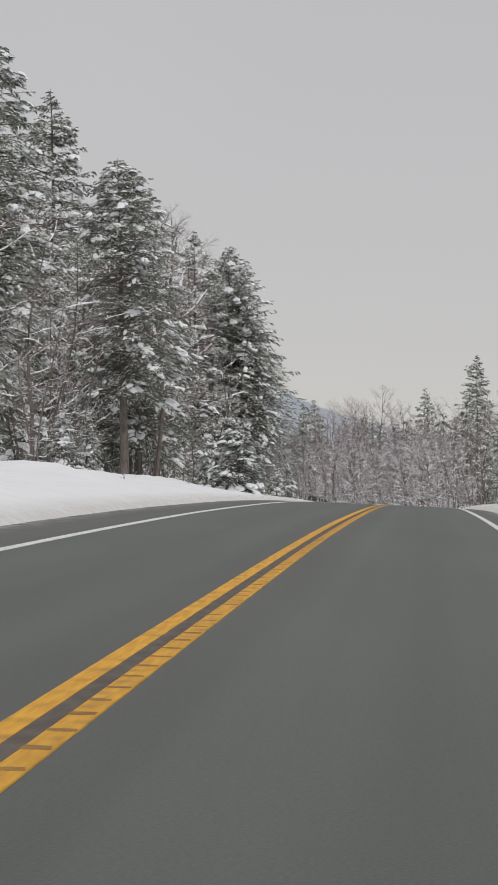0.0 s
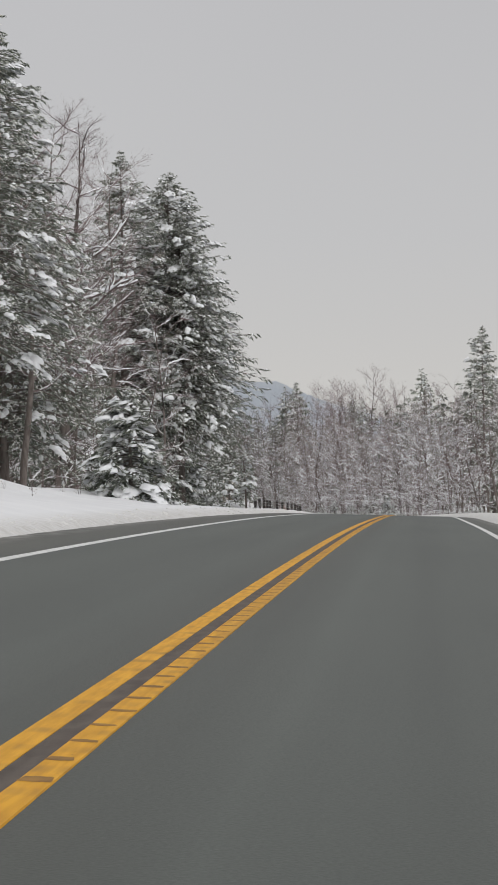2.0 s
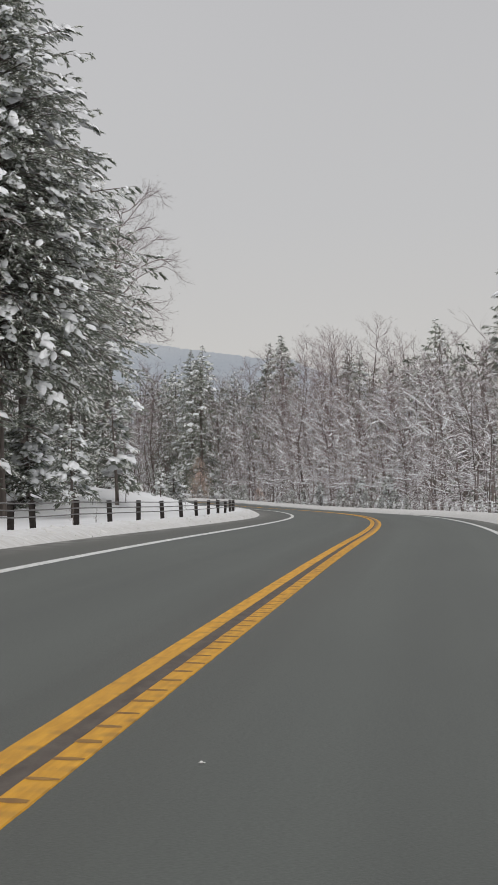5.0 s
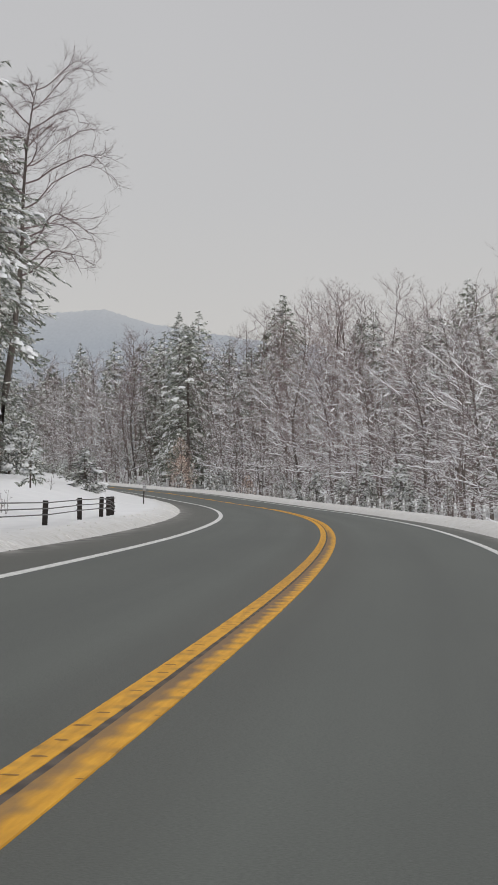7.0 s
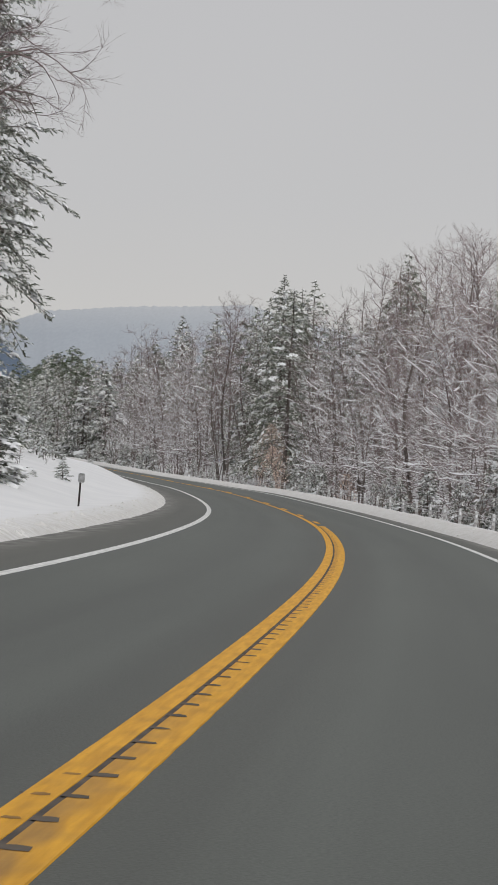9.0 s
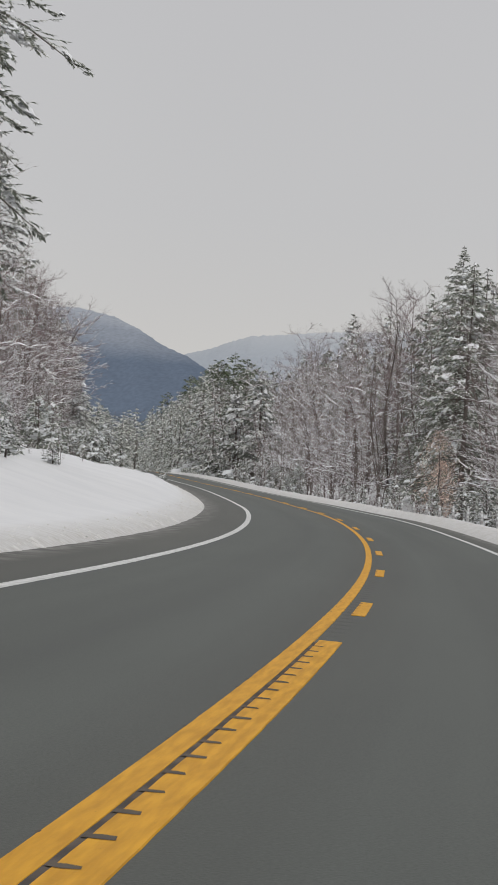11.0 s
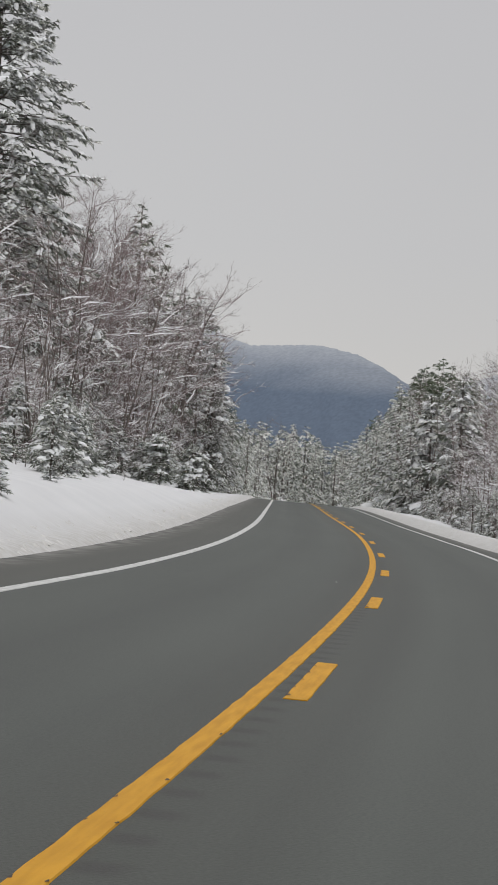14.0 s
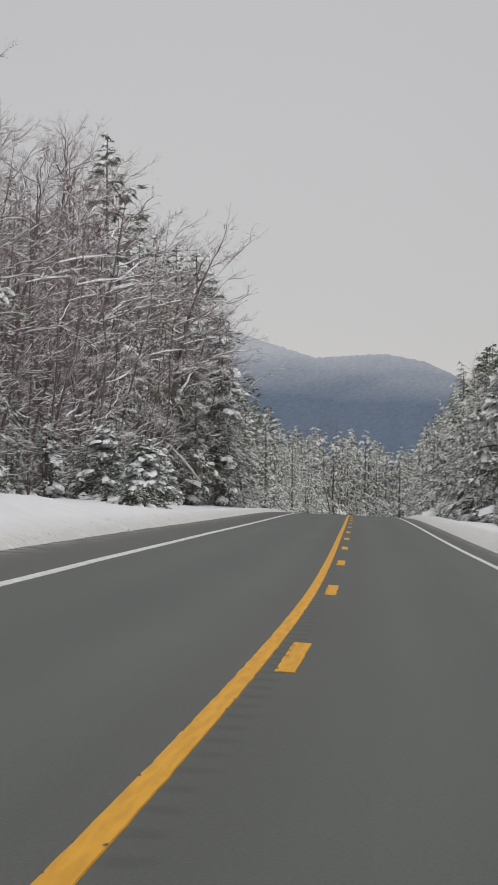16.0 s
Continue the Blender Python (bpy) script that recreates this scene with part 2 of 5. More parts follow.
def make_bed():
    """Brown-stained asphalt between the lines, darker in the hollows of the rumble strip."""
    m, n, l, b = mat("stained_asphalt", 0.9, 0, 0.3)
    uv = coords(n, "UV")
    sep = n.new("ShaderNodeSeparateXYZ")
    l.new(uv, sep.inputs[0])
    col = ramp(n, l, noise_node(n, l, 2.5, 5, uv, (1, 4, 1)), [(0.35, (0.076, 0.062, 0.052)), (0.65, (0.112, 0.093, 0.078))])
    shift = maths(n, l, "MULTIPLY", noise_node(n, l, 3.0, 3, uv), 1.4)
    beat = maths(n, l, "SINE", maths(n, l, "ADD", maths(n, l, "MULTIPLY", sep.outputs["X"], 10.307), shift))
    amt = maths(n, l, "MULTIPLY", span(n, l, beat, -0.2, 0.8), span(n, l, sep.outputs["X"], 160, 185, 0.12, 0.7))
    col = mixc(n, l, amt, col, (0.042, 0.037, 0.034))
    l.new(col, b.inputs["Base Color"])
    bump(n, l, b, noise_node(n, l, 40.0, 3, uv), 0.004, 0.5)
    return m


BED = make_bed()
SNOW_GROUND = make_snow("snow_ground", True)
SNOW = make_snow("snow", False, (0.80, 0.81, 0.825), (0.87, 0.875, 0.885))
SNOW_PLOUGHED = make_snow("snow_ploughed", False, (0.54, 0.525, 0.50), (0.70, 0.69, 0.67))
BARK = make_bark("bark", (0.115, 0.097, 0.086), (0.21, 0.182, 0.164), 0.9, 1.3)
TWIG = make_bark("snowy_twigs", (0.165, 0.140, 0.126), (0.285, 0.246, 0.226), 0.55, 0.85)
TWIG_DARK = make_bark("twigs", (0.175, 0.133, 0.129), (0.282, 0.221, 0.216), 0.75, 1.05)
NEEDLE = make_needles("hemlock_needles", (0.108, 0.120, 0.102), (0.155, 0.171, 0.144), 0.22, 0.16)
NEEDLE_PINE = make_needles("pine_needles", (0.056, 0.074, 0.048), (0.100, 0.126, 0.078), 0.12, 0.25)
NEEDLE_FROST = make_needles("frosted_needles", (0.070, 0.077, 0.066), (0.108, 0.120, 0.098), 0.28, 0.42)
NEEDLE_WHITE = make_needles("white_frosted_needles", (0.070, 0.084, 0.068), (0.115, 0.135, 0.106), 0.40, 0.60)
DEADLEAF = make_needles("dead_beech_leaves", (0.40, 0.315, 0.28), (0.56, 0.465, 0.42))
RUST = make_plain("weathered_steel", (0.028, 0.024, 0.022), (0.060, 0.050, 0.044), 0.8, 0.2, 14)
GALV = make_plain("frosted_steel", (0.30, 0.29, 0.28), (0.70, 0.70, 0.70), 0.7, 0.1, 9)
BIRCH = make_plain("birch_bark", (0.42, 0.39, 0.36), (0.66, 0.64, 0.61), 0.7, 0, 6)
CABLE = make_plain("steel_cable", (0.10, 0.10, 0.10), (0.20, 0.19, 0.18), 0.6, 0.4, 30)
SIGN_BACK = make_plain("sign_aluminium", (0.26, 0.26, 0.26), (0.42, 0.42, 0.42), 0.5, 0.5, 12)


# ---------- mesh helpers ----------
def mesh_of(name, verts, faces, material, smooth=False, uv=None):
    me = bpy.data.meshes.new(name)
    me.from_pydata(verts, [], faces)
    me.materials.append(material)
    if uv is not None:
        lay = me.uv_layers.new(name="UVMap")
        idx = np.zeros(len(me.loops), dtype=np.int32)
        me.loops.foreach_get("vertex_index", idx)
        lay.data.foreach_set("uv", np.asarray(uv, dtype=np.float32)[idx].ravel())
    if smooth:
        me.polygons.foreach_set("use_smooth", [True] * len(me.polygons))
    me.update()
    return me


def part(name, me, parent, label=""):
    ob = new(name, me)
    ob.parent = parent
    return tagged(ob, label) if label else ob


def empty(name, label, category, group="", m=None):
    ob = new(name)
    ob.empty_display_size = 0.2
    if m is not None:
        ob.matrix_basis = m
    return tagged(ob, label, category, group)


class Soup:
    """Collects tubes, blades and lumps into one mesh."""

    def __init__(self):
        self.v, self.f, self.n = [], [], 0

    def add(self, verts, faces):
        self.v.extend(verts)
        k = self.n
        self.f.extend([tuple(i + k for i in f) for f in faces])
        self.n += len(verts)

    def tube(self, pts, radii, sides=5, cap=False):
        pts = [Vector(p) for p in pts]
        verts, faces = [], []
        for i, p in enumerate(pts):
            d = (pts[min(i + 1, len(pts) - 1)] - pts[max(i - 1, 0)]).normalized()
            a = d.cross(Vector((0, 0, 1)))
            if a.length < 0.15:
                a = d.cross(Vector((0, 1, 0)))
            a.normalize()
            c = a.cross(d)
            for j in range(sides):
                w = 2 * math.pi * j / sides + math.pi / 2
                q = p + (a * math.cos(w) + c * math.sin(w)) * radii[i]
                verts.append((q.x, q.y, q.z))
        for i in range(len(pts) - 1):
            for j in range(sides):
                k = (j + 1) % sides
                faces.append((i * sides + j, i * sides + k, (i + 1) * sides + k, (i + 1) * sides + j))
        if cap:
            faces.append(tuple(range(len(verts) - sides, len(verts))))
        self.add(verts, faces)

    def lump(self, c, d, side, up, lx, ly, lz, solid=True):
        """A rounded mound of snow along the direction d; open below unless solid, simpler when small."""
        c, d, side, up = Vector(c), Vector(d), Vector(side), Vector(up)
        rim = [(1.0, 0.0, -0.3), (0.5, 0.85, -0.1), (-0.5, 0.85, -0.12), (-1.0, 0.0, -0.2), (-0.5, -0.85, -0.1), (0.5, -0.85, -0.12)]
        j = [0.78 + 0.44 * ((math.sin(c.x * 91.7 + c.z * 57.3 + i * 2.6) * 43.7) % 1.0) for i in range(7)]
        at = lambda i, f, z: c + d * (lx * rim[i][0] * j[i] * f) + side * (ly * rim[i][1] * j[i] * f) + up * (lz * z)
        vs = [at(i, 1.0, rim[i][2] + 0.3 * (j[i - 1] - 1)) for i in range(6)]
        if lx > 0.2:
            vs += [at(i, 0.72, 0.66 * j[i - 2]) for i in range(6)]
            fs = [(k, (k + 1) % 6, 6 + (k + 1) % 6, 6 + k) for k in range(6)] + [(6, 7, 8, 9), (6, 9, 10, 11)]
            top = 12
        else:
            vs.append(c + up * (lz * 0.7 * j[6]))
            fs = [(k, (k + 1) % 6, 6) for k in range(6)]
            top = 7
        if solid:
            vs.append(c - up * (lz * 0.4))
            fs += [((k + 1) % 6, k, top) for k in range(6)]
        self.add([tuple(v) for v in vs], fs)

    def mesh(self, name, material, smooth=False, uv=None):
        return mesh_of(name, self.v, self.f, material, smooth, uv)


# ---------- the road's line: heading, grade and cross fall every 25 m ----------
KN = np.arange(-25, 801, 25.0)
TH = [-0.0013, 0.0001, 0.0015, -0.0005, 0.0005, 0.0001, -0.0001, 0.0001, -0.0003, 0.0245, 0.0526, 0.0833, 0.1264, 0.1637, 0.1978, 0.2411, 0.2768, 0.3113, 0.3339, 0.3373, 0.3356, 0.3368, 0.3369, 0.3344, 0.3317, 0.3289, 0.3261, 0.3233, 0.3206, 0.3178, 0.3150, 0.3122, 0.3095, 0.3067]
GR = [0.0314, 0.0283, 0.0249, 0.0190, 0.0147, 0.0091, 0.0051, 0.0036, -0.0012, -0.0030, -0.0031, -0.0027, -0.0002, 0.0008, 0.0063, 0.0131, 0.0093, 0.0168, 0.0167, 0.0165, 0.0179, 0.0180, 0.0186, 0.0207, 0.0228, 0.0249, 0.0270, 0.0291, 0.0312, 0.0332, 0.0353, 0.0374, 0.0395, 0.0416]
GR[22:] = [0.016, 0.011, 0.005, 0.001, -0.001] + [-0.001] * 7
CS = [-0.0316, -0.0351, -0.0439, -0.0575, -0.0603, -0.0570, -0.0565, -0.0496, -0.0394, -0.0317, -0.0231, -0.0260, -0.0376, -0.0387, -0.0328, -0.0330, -0.0244, -0.0427, -0.0647, -0.0688, -0.0626, -0.0558, -0.0495, -0.0391, -0.0281, -0.0202, -0.0146, -0.0105, -0.0076, -0.0056, -0.0042, -0.0033, -0.0027, -0.0024]
# beyond the last straight the road swings off behind the woods
KN2 = np.concatenate([KN, [850, 900, 950, 1000, 1100, 1300]])
TH2 = np.concatenate([TH, [0.24, 0.10, -0.08, -0.26, -0.5, -0.6]])
GR2 = np.concatenate([GR, [0.0, 0.0, 0.0, 0.0, 0.0, 0.0]])
CS2 = np.concatenate([CS, [0, 0, 0, 0, 0, 0]])
LINE = np.arange(-200, 1301, 1.0)


def summed(a):
    out = np.concatenate([[0], np.cumsum((a[1:] + a[:-1]) / 2)])
    return out - out[200]


L_TH = np.interp(LINE, KN2, TH2)
L_X, L_Y, L_Z = summed(-np.sin(L_TH)), summed(np.cos(L_TH)), summed(np.interp(LINE, KN2, GR2))
L_CS = np.interp(LINE, KN2, CS2)


def on_line(s, o, dz=0.0):
    """The place s metres along the road, o metres to the left of its middle, dz above the middle's height."""
    th = np.interp(s, LINE, L_TH)
    return (float(np.interp(s, LINE, L_X) - math.cos(th) * o), float(np.interp(s, LINE, L_Y) - math.sin(th) * o), float(np.interp(s, LINE, L_Z) + dz))


def road_dz(s, o):
    return -float(np.interp(s, LINE, L_CS)) * o


EDGE_L, EDGE_R = 4.85, -4.2
B_S = [-60, 81, 142, 174, 199, 219, 250, 285, 345, 375, 415, 445, 485, 525, 805]
B_7 = [0.7, 0.8, 0.55, 0.27, 0.24, 0.31, 0.35, 0.28, 0.7, 1.15, 1.1, 1.0, 0.6, 0.4, 0.35]
B_11 = [1.2, 1.35, 0.95, 0.20, 0.08, 0.40, 1.0, 1.3, 1.75, 1.7, 1.5, 1.3, 0.8, 0.5, 0.45]
B_16 = [1.7, 1.7, 1.6, 0.35, 0.0, 0.40, 1.3, 1.8, 1.9, 1.85, 1.7, 1.3, 0.9, 0.6, 0.6]


def ground_dz(s, o):
    """Height of the snow over the road's middle."""
    if EDGE_R < o < EDGE_L:
        return road_dz(s, o) - 0.14
    if o > 0:
        e = road_dz(s, EDGE_L)
        w = 0.4 * noise.noise((s * 0.21, 3.3, 0))
        h = float(np.interp(o, [EDGE_L, 5.15, 5.6, 7.0, 11.0, 16.0, 40.0, 300.0], [e - 0.05, e + 0.10, e + 0.20 + 0.08 * w, max(np.interp(s, B_S, B_7), e + 0.12), np.interp(s, B_S, B_11), np.interp(s, B_S, B_16), np.interp(s, B_S, B_16) + 0.8, np.interp(s, B_S, B_16) + 8]))
    else:
        e = road_dz(s, EDGE_R)
        drop = float(np.interp(s, [230, 270, 450, 540], [0.3, 1.0, 1.0, 0.2]))
        h = float(np.interp(-o, [-EDGE_R, 4.45, 4.95, 5.8, 7.0, 10.0, 14.0, 40.0, 300.0], [e - 0.05, e + 0.10, e + 0.24, e + 0.16, e - 0.10, e - 0.1 - 1.0 * drop, e - 0.1 - 1.5 * drop, 0.3 - 1.2 * drop, 6.0]))
    a = abs(o)
    h += (0.030 * noise.noise((s * 0.5, o * 0.8, 1)) + 0.012 * noise.noise((s * 0.8, o * 1.7, 5))) * min(1, max(0, (a - 4.6) * 1.6))
    h += 0.22 * noise.noise((s * 0.16, o * 0.16, 9)) * min(1, max(0, (a - 7) / 4))
    if o > 8:
        # mounds round the feet of the trees
        h += 1.0 * math.exp(-((s - 224) / 9) ** 2 - ((o - 11) / 2.0) ** 2)
        h += float(np.interp(s, [165, 180, 222, 240], [0.6, 0.1, 0.1, 0.4])) * max(0.0, noise.noise((s * 0.33, o * 0.42, 21))) * min(1, (o - 8) / 3)
    return h


def ground(s, o, sink=0.0):
    return on_line(s, o, ground_dz(s, o) - sink)


# ---------- ground: one sheet of snow that reaches the horizon ----------
def build_ground():
    left = [EDGE_L - 0.5, EDGE_L, 5.0, 5.15, 5.35, 5.6, 5.9, 6.3, 6.8, 7.5, 8.3, 9.2, 10.2, 11.4, 13, 15, 18, 22, 28, 40, 60, 100, 180, 300]
    right = [-o for o in (4.5 - 0.75, 4.2, 4.32, 4.45, 4.7, 4.95, 5.3, 5.8, 6.4, 7.2, 8.5, 10, 12, 14.5, 18, 24, 34, 55, 95, 170, 300)]
    cols = sorted(left + right + [0.0])
    rows = [*range(-200, -20, 30), *np.arange(-20, 20, 1.0), *np.arange(20, 520, 0.5), *np.arange(520, 560, 1.0), *range(560, 900, 4), *range(900, 1301, 40)]
    verts, uv, faces = [], [], []
    for s in rows:
        for o in cols:
            verts.append(on_line(s, o, ground_dz(float(s), o)))
            uv.append((s, o))
    nc, nr = len(cols), len(rows)
    for i in range(nr - 1):
        for j in range(nc - 1):
            a = i * nc + j
            faces.append((a, a + nc, a + nc + 1, a + 1))
    # the skirt out to the horizon
    rim = [i * nc for i in range(nr)] + [(nr - 1) * nc + j for j in range(1, nc)] + [i * nc + nc - 1 for i in range(nr - 2, -1, -1)] + [j for j in range(nc - 2, 0, -1)]
    mid = Vector(on_line(500, 0))
    first = len(verts)
    for k in rim:
        d = Vector(verts[k]) - mid
        d.z = 0
        d.normalize()
        verts.append((mid.x + d.x * 4600, mid.y + d.y * 4600, 12.0))
        uv.append((0, 300))
    for k in range(len(rim)):
        q = (k + 1) % len(rim)
        faces.append((rim[k], rim[q], first + q, first + k))
    ob = new("ground", mesh_of("ground", verts, faces, SNOW_GROUND, True, uv))
    tagged(ob, "snow-covered roadside ground with a ploughed gritty edge", "ground", kind="structure")


build_ground()


# ---------- road slab ----------
def strip(name, s0, s1, step, profile, material, wobble=0.0, seed=0.0, drift=None):
    """A long mesh along the road; profile: (offset, height over the road surface) from left to right."""
    rows = np.arange(s0, s1 + step * 0.5, step)
    verts, uv, faces = [], [], []
    k = len(profile)
    for s in rows:
        for j, (o, h) in enumerate(profile):
            w = wobble * noise.noise((s * 2.3, seed + (0 if j < k / 2 else 7), 2)) if wobble else 0
            o = o + w + (drift(s, j < k / 2) if drift else 0)
            verts.append(on_line(s, o, road_dz(s, o) + h))
            uv.append((s, o))
    for i in range(len(rows) - 1):
        for j in range(k - 1):
            a = i * k + j
            faces.append((a, a + 1, a + k + 1, a + k))
    # close both ends
    if k > 3:
        faces.append(tuple(range(k)))
        faces.append(tuple((len(rows) - 1) * k + j for j in range(k - 1, -1, -1)))
    return mesh_of(name, verts, faces, material, False, uv)


road = new("road", strip("road", -40, 1250, 2.0, [(EDGE_L + 0.2, -0.3), (EDGE_L + 0.12, -0.02), (3.3, 0), (1.6, 0.0), (0, 0.0), (-1.6, 0.0), (-3.2, 0.0), (EDGE_R - 0.1, -0.02), (EDGE_R - 0.2, -0.3)], ASPHALT))
tagged(road, "two-lane grey asphalt highway, damp and cleared of snow", "road", kind="structure")


def line_mesh(name, s0, s1, o, half, material, step, wob, seed, drift=None):
    return strip(name, s0, s1, step, [(o + half, 0.0005), (o + half - 0.004, 0.007), (o - half + 0.004, 0.007), (o - half, 0.0005)], material, wob, seed, drift)


def road_line(name, s0, s1, o, half, material, label, step=0.5, wob=0.004, seed=0.0, drift=None):
    ob = new(name, line_mesh(name, s0, s1, o, half, material, step, wob, seed, drift))
    return tagged(ob, label, "road marking", kind="structure")


road_line("edge_line_left", -40, 1250, 3.30, 0.075, WHITE, "worn white edge line painted on asphalt", 0.5, 0.006, 11)
road_line("edge_line_right", -40, 1250, -3.215, 0.075, WHITE, "worn white edge line painted on asphalt", 0.5, 0.006, 23)
road_line("centre_line_solid", -40, 296, 0.117, 0.068, YELLOW, "solid yellow centre line with rumble strip teeth", 0.25, 0.003, 31)
road_line("centre_line_single", 296, 1250, 0.103, 0.061, YELLOW_CLEAN, "solid yellow centre line beside the dashes", 0.2, 0.009, 37, lambda s, left: float(np.interp(s, [296, 312], [0.021 if left else 0.007, 0.0])))
road_line("centre_line_second", -40, 293.2, -0.118, 0.068, YELLOW_RUBBED, "second solid yellow centre line with rumble strip teeth", 0.25, 0.004, 47, lambda s, left: float(np.interp(s, [150, 195], [0.0, 0.073 if left else 0.02])))
dashes = empty("centre_line_dashes", "row of short yellow dashes beside the centre line", "road marking")
tagged(dashes, kind="structure")
s = 322.10 - 2 * 12.192
while s < 900:
    part("dash", line_mesh("dash", s, s + 3.05, -0.122, 0.072, YELLOW_CLEAN, 0.305, 0.008, s), dashes)
    s += 12.192


bed = new("rumble_bed", strip("rumble_bed", -40, 293, 0.5, [(0.052, 0.0042), (-0.052, 0.0042)], BED, 0.012, 3))
tagged(bed, "brownish stained asphalt between the two yellow lines", "road marking", kind="structure")


PITCH = 0.6096


def build_grooves(name, label, lo, hi, material, cuts_at):
    """Worn cross marks of the rumble strip; cuts_at(s, rng) lists (left offset, right offset, length, height)."""
    sp = Soup()
    rng = random.Random(5)
    for i in range(int((lo - 222.91) / PITCH), int((hi - 222.91) / PITCH)):
        s = 222.91 + i * PITCH
        for a, b, ln, h in cuts_at(s, rng):
            c = [on_line(s + u, o, road_dz(s, o) + h) for u, o in ((rng.uniform(0, 0.02), a), (rng.uniform(-0.01, 0.01), (a + b) / 2), (rng.uniform(0, 0.03), b), (ln - rng.uniform(0, 0.03), b + rng.uniform(0, 0.015)), (ln + rng.uniform(-0.01, 0.01), (a + b) / 2), (ln - rng.uniform(0, 0.02), a - rng.uniform(0, 0.015)))]
            sp.add(c, [(0, 1, 4, 5), (1, 2, 3, 4)])
    tagged(new(name, sp.mesh(name, material)), label, "rumble strip", kind="stuff")


def slot_cuts(s, rng):
    if s < 168:
        return [(-0.050, -0.186 + rng.uniform(0, 0.02), rng.uniform(0.09, 0.14), 0.0082)] if rng.random() < 0.95 else []
    cuts = [(0.140 + rng.uniform(-0.02, 0.03), 0.068 + rng.uniform(0, 0.02), rng.uniform(0.06, 0.09), 0.0082)] if rng.random() < 0.85 else []
    if rng.random() < 0.35:
        cuts.append((-0.135, -0.160 - rng.uniform(0, 0.02), rng.uniform(0.03, 0.05), 0.0088))
    return cuts


def notch_cuts(s, rng):
    if s < 293:
        return [(0.044, rng.uniform(-0.076, -0.055), rng.uniform(0.08, 0.13), 0.0088)] + ([(0.196, 0.176, 0.05, 0.0084)] if rng.random() < 0.5 else [])
    cuts = [(0.165, rng.uniform(0.147, 0.158), rng.uniform(0.04, 0.08), 0.0084)] if s > 296 and rng.random() < 0.5 else []
    if s > 296 and rng.random() < 0.4:
        cuts.append((rng.uniform(0.050, 0.060), 0.041, rng.uniform(0.04, 0.08), 0.0084))
    if s < 296 or (s - 322.10) % 12.192 > 3.0:
        return cuts
    return cuts + [(-0.046, rng.uniform(-0.090, -0.066), rng.uniform(0.07, 0.13), 0.0088)]


build_grooves("painted_rumble_strip", "dirt-filled slots across the yellow lines", -20.0, 236.0, SLOT, slot_cuts)
build_grooves("notched_rumble_strip", "dirty notches worn into the edges of the yellow lines and dashes", 233.0, 640.0, NOTCH, notch_cuts)


# ---------- far mountains ----------
def build_ridge(name, cx, cy, dist, profile, material, label, foot, seed, rough):
    """A forested ridge: azimuth to the left of north and height angle, in degrees, along its crest."""
    az = np.arange(profile[0][0], profile[-1][0], 0.03 if dist < 4400 else 0.04)
    pa, pe = [p[0] for p in profile], [p[1] for p in profile]
    levels = 26
    verts, faces = [], []
    for k, a in enumerate(az):
        el = float(np.interp(a, pa, pe))
        tip = rough * (noise.noise((a * 9, seed, 0)) * 0.5 + noise.noise((a * 45, seed, 3)) * 0.5)
        x0, y0 = math.sin(-radians(a)), math.cos(radians(a))
        top = dist * math.tan(radians(el))
        for j in range(levels + 1):
            u = j / levels
            d = dist - 900 * (1 - u) ** 1.0 + 70 * noise.noise((a * 1.1, u * 3, seed)) * (1 - u)
            z = foot + (top - foot) * (1 - (1 - u) ** 1.35) + 9 * noise.noise((a * 1.3, u * 1.5, seed + 4)) * u * (1 - u) * 2
            if u > 0.9:
                z += dist * math.tan(radians(tip)) * (u - 0.9) * 10
            verts.append((x0 * d + cx, y0 * d + cy, z))
    n = levels + 1
    for k in range(len(az) - 1):
        for j in range(levels):
            b = k * n + j
            faces.append((b, b + n, b + n + 1, b + 1))
    ob = new(name, mesh_of(name, verts, faces, material, True))
    tagged(ob, label, "mountain", kind="structure")


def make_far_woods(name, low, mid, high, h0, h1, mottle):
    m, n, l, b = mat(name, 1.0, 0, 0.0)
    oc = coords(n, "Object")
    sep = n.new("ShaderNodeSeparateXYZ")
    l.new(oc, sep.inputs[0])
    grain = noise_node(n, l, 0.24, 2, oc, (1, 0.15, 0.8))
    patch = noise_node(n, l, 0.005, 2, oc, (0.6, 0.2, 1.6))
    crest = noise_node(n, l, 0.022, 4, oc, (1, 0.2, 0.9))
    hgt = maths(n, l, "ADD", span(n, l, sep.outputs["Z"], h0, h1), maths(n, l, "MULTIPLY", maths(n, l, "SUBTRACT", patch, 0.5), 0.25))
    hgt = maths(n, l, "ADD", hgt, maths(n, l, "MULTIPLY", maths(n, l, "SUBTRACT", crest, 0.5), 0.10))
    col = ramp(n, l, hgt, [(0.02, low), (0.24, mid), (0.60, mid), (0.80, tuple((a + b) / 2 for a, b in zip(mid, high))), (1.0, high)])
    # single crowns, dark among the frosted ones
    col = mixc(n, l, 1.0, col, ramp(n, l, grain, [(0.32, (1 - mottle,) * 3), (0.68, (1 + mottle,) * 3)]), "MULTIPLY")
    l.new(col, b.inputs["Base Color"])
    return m


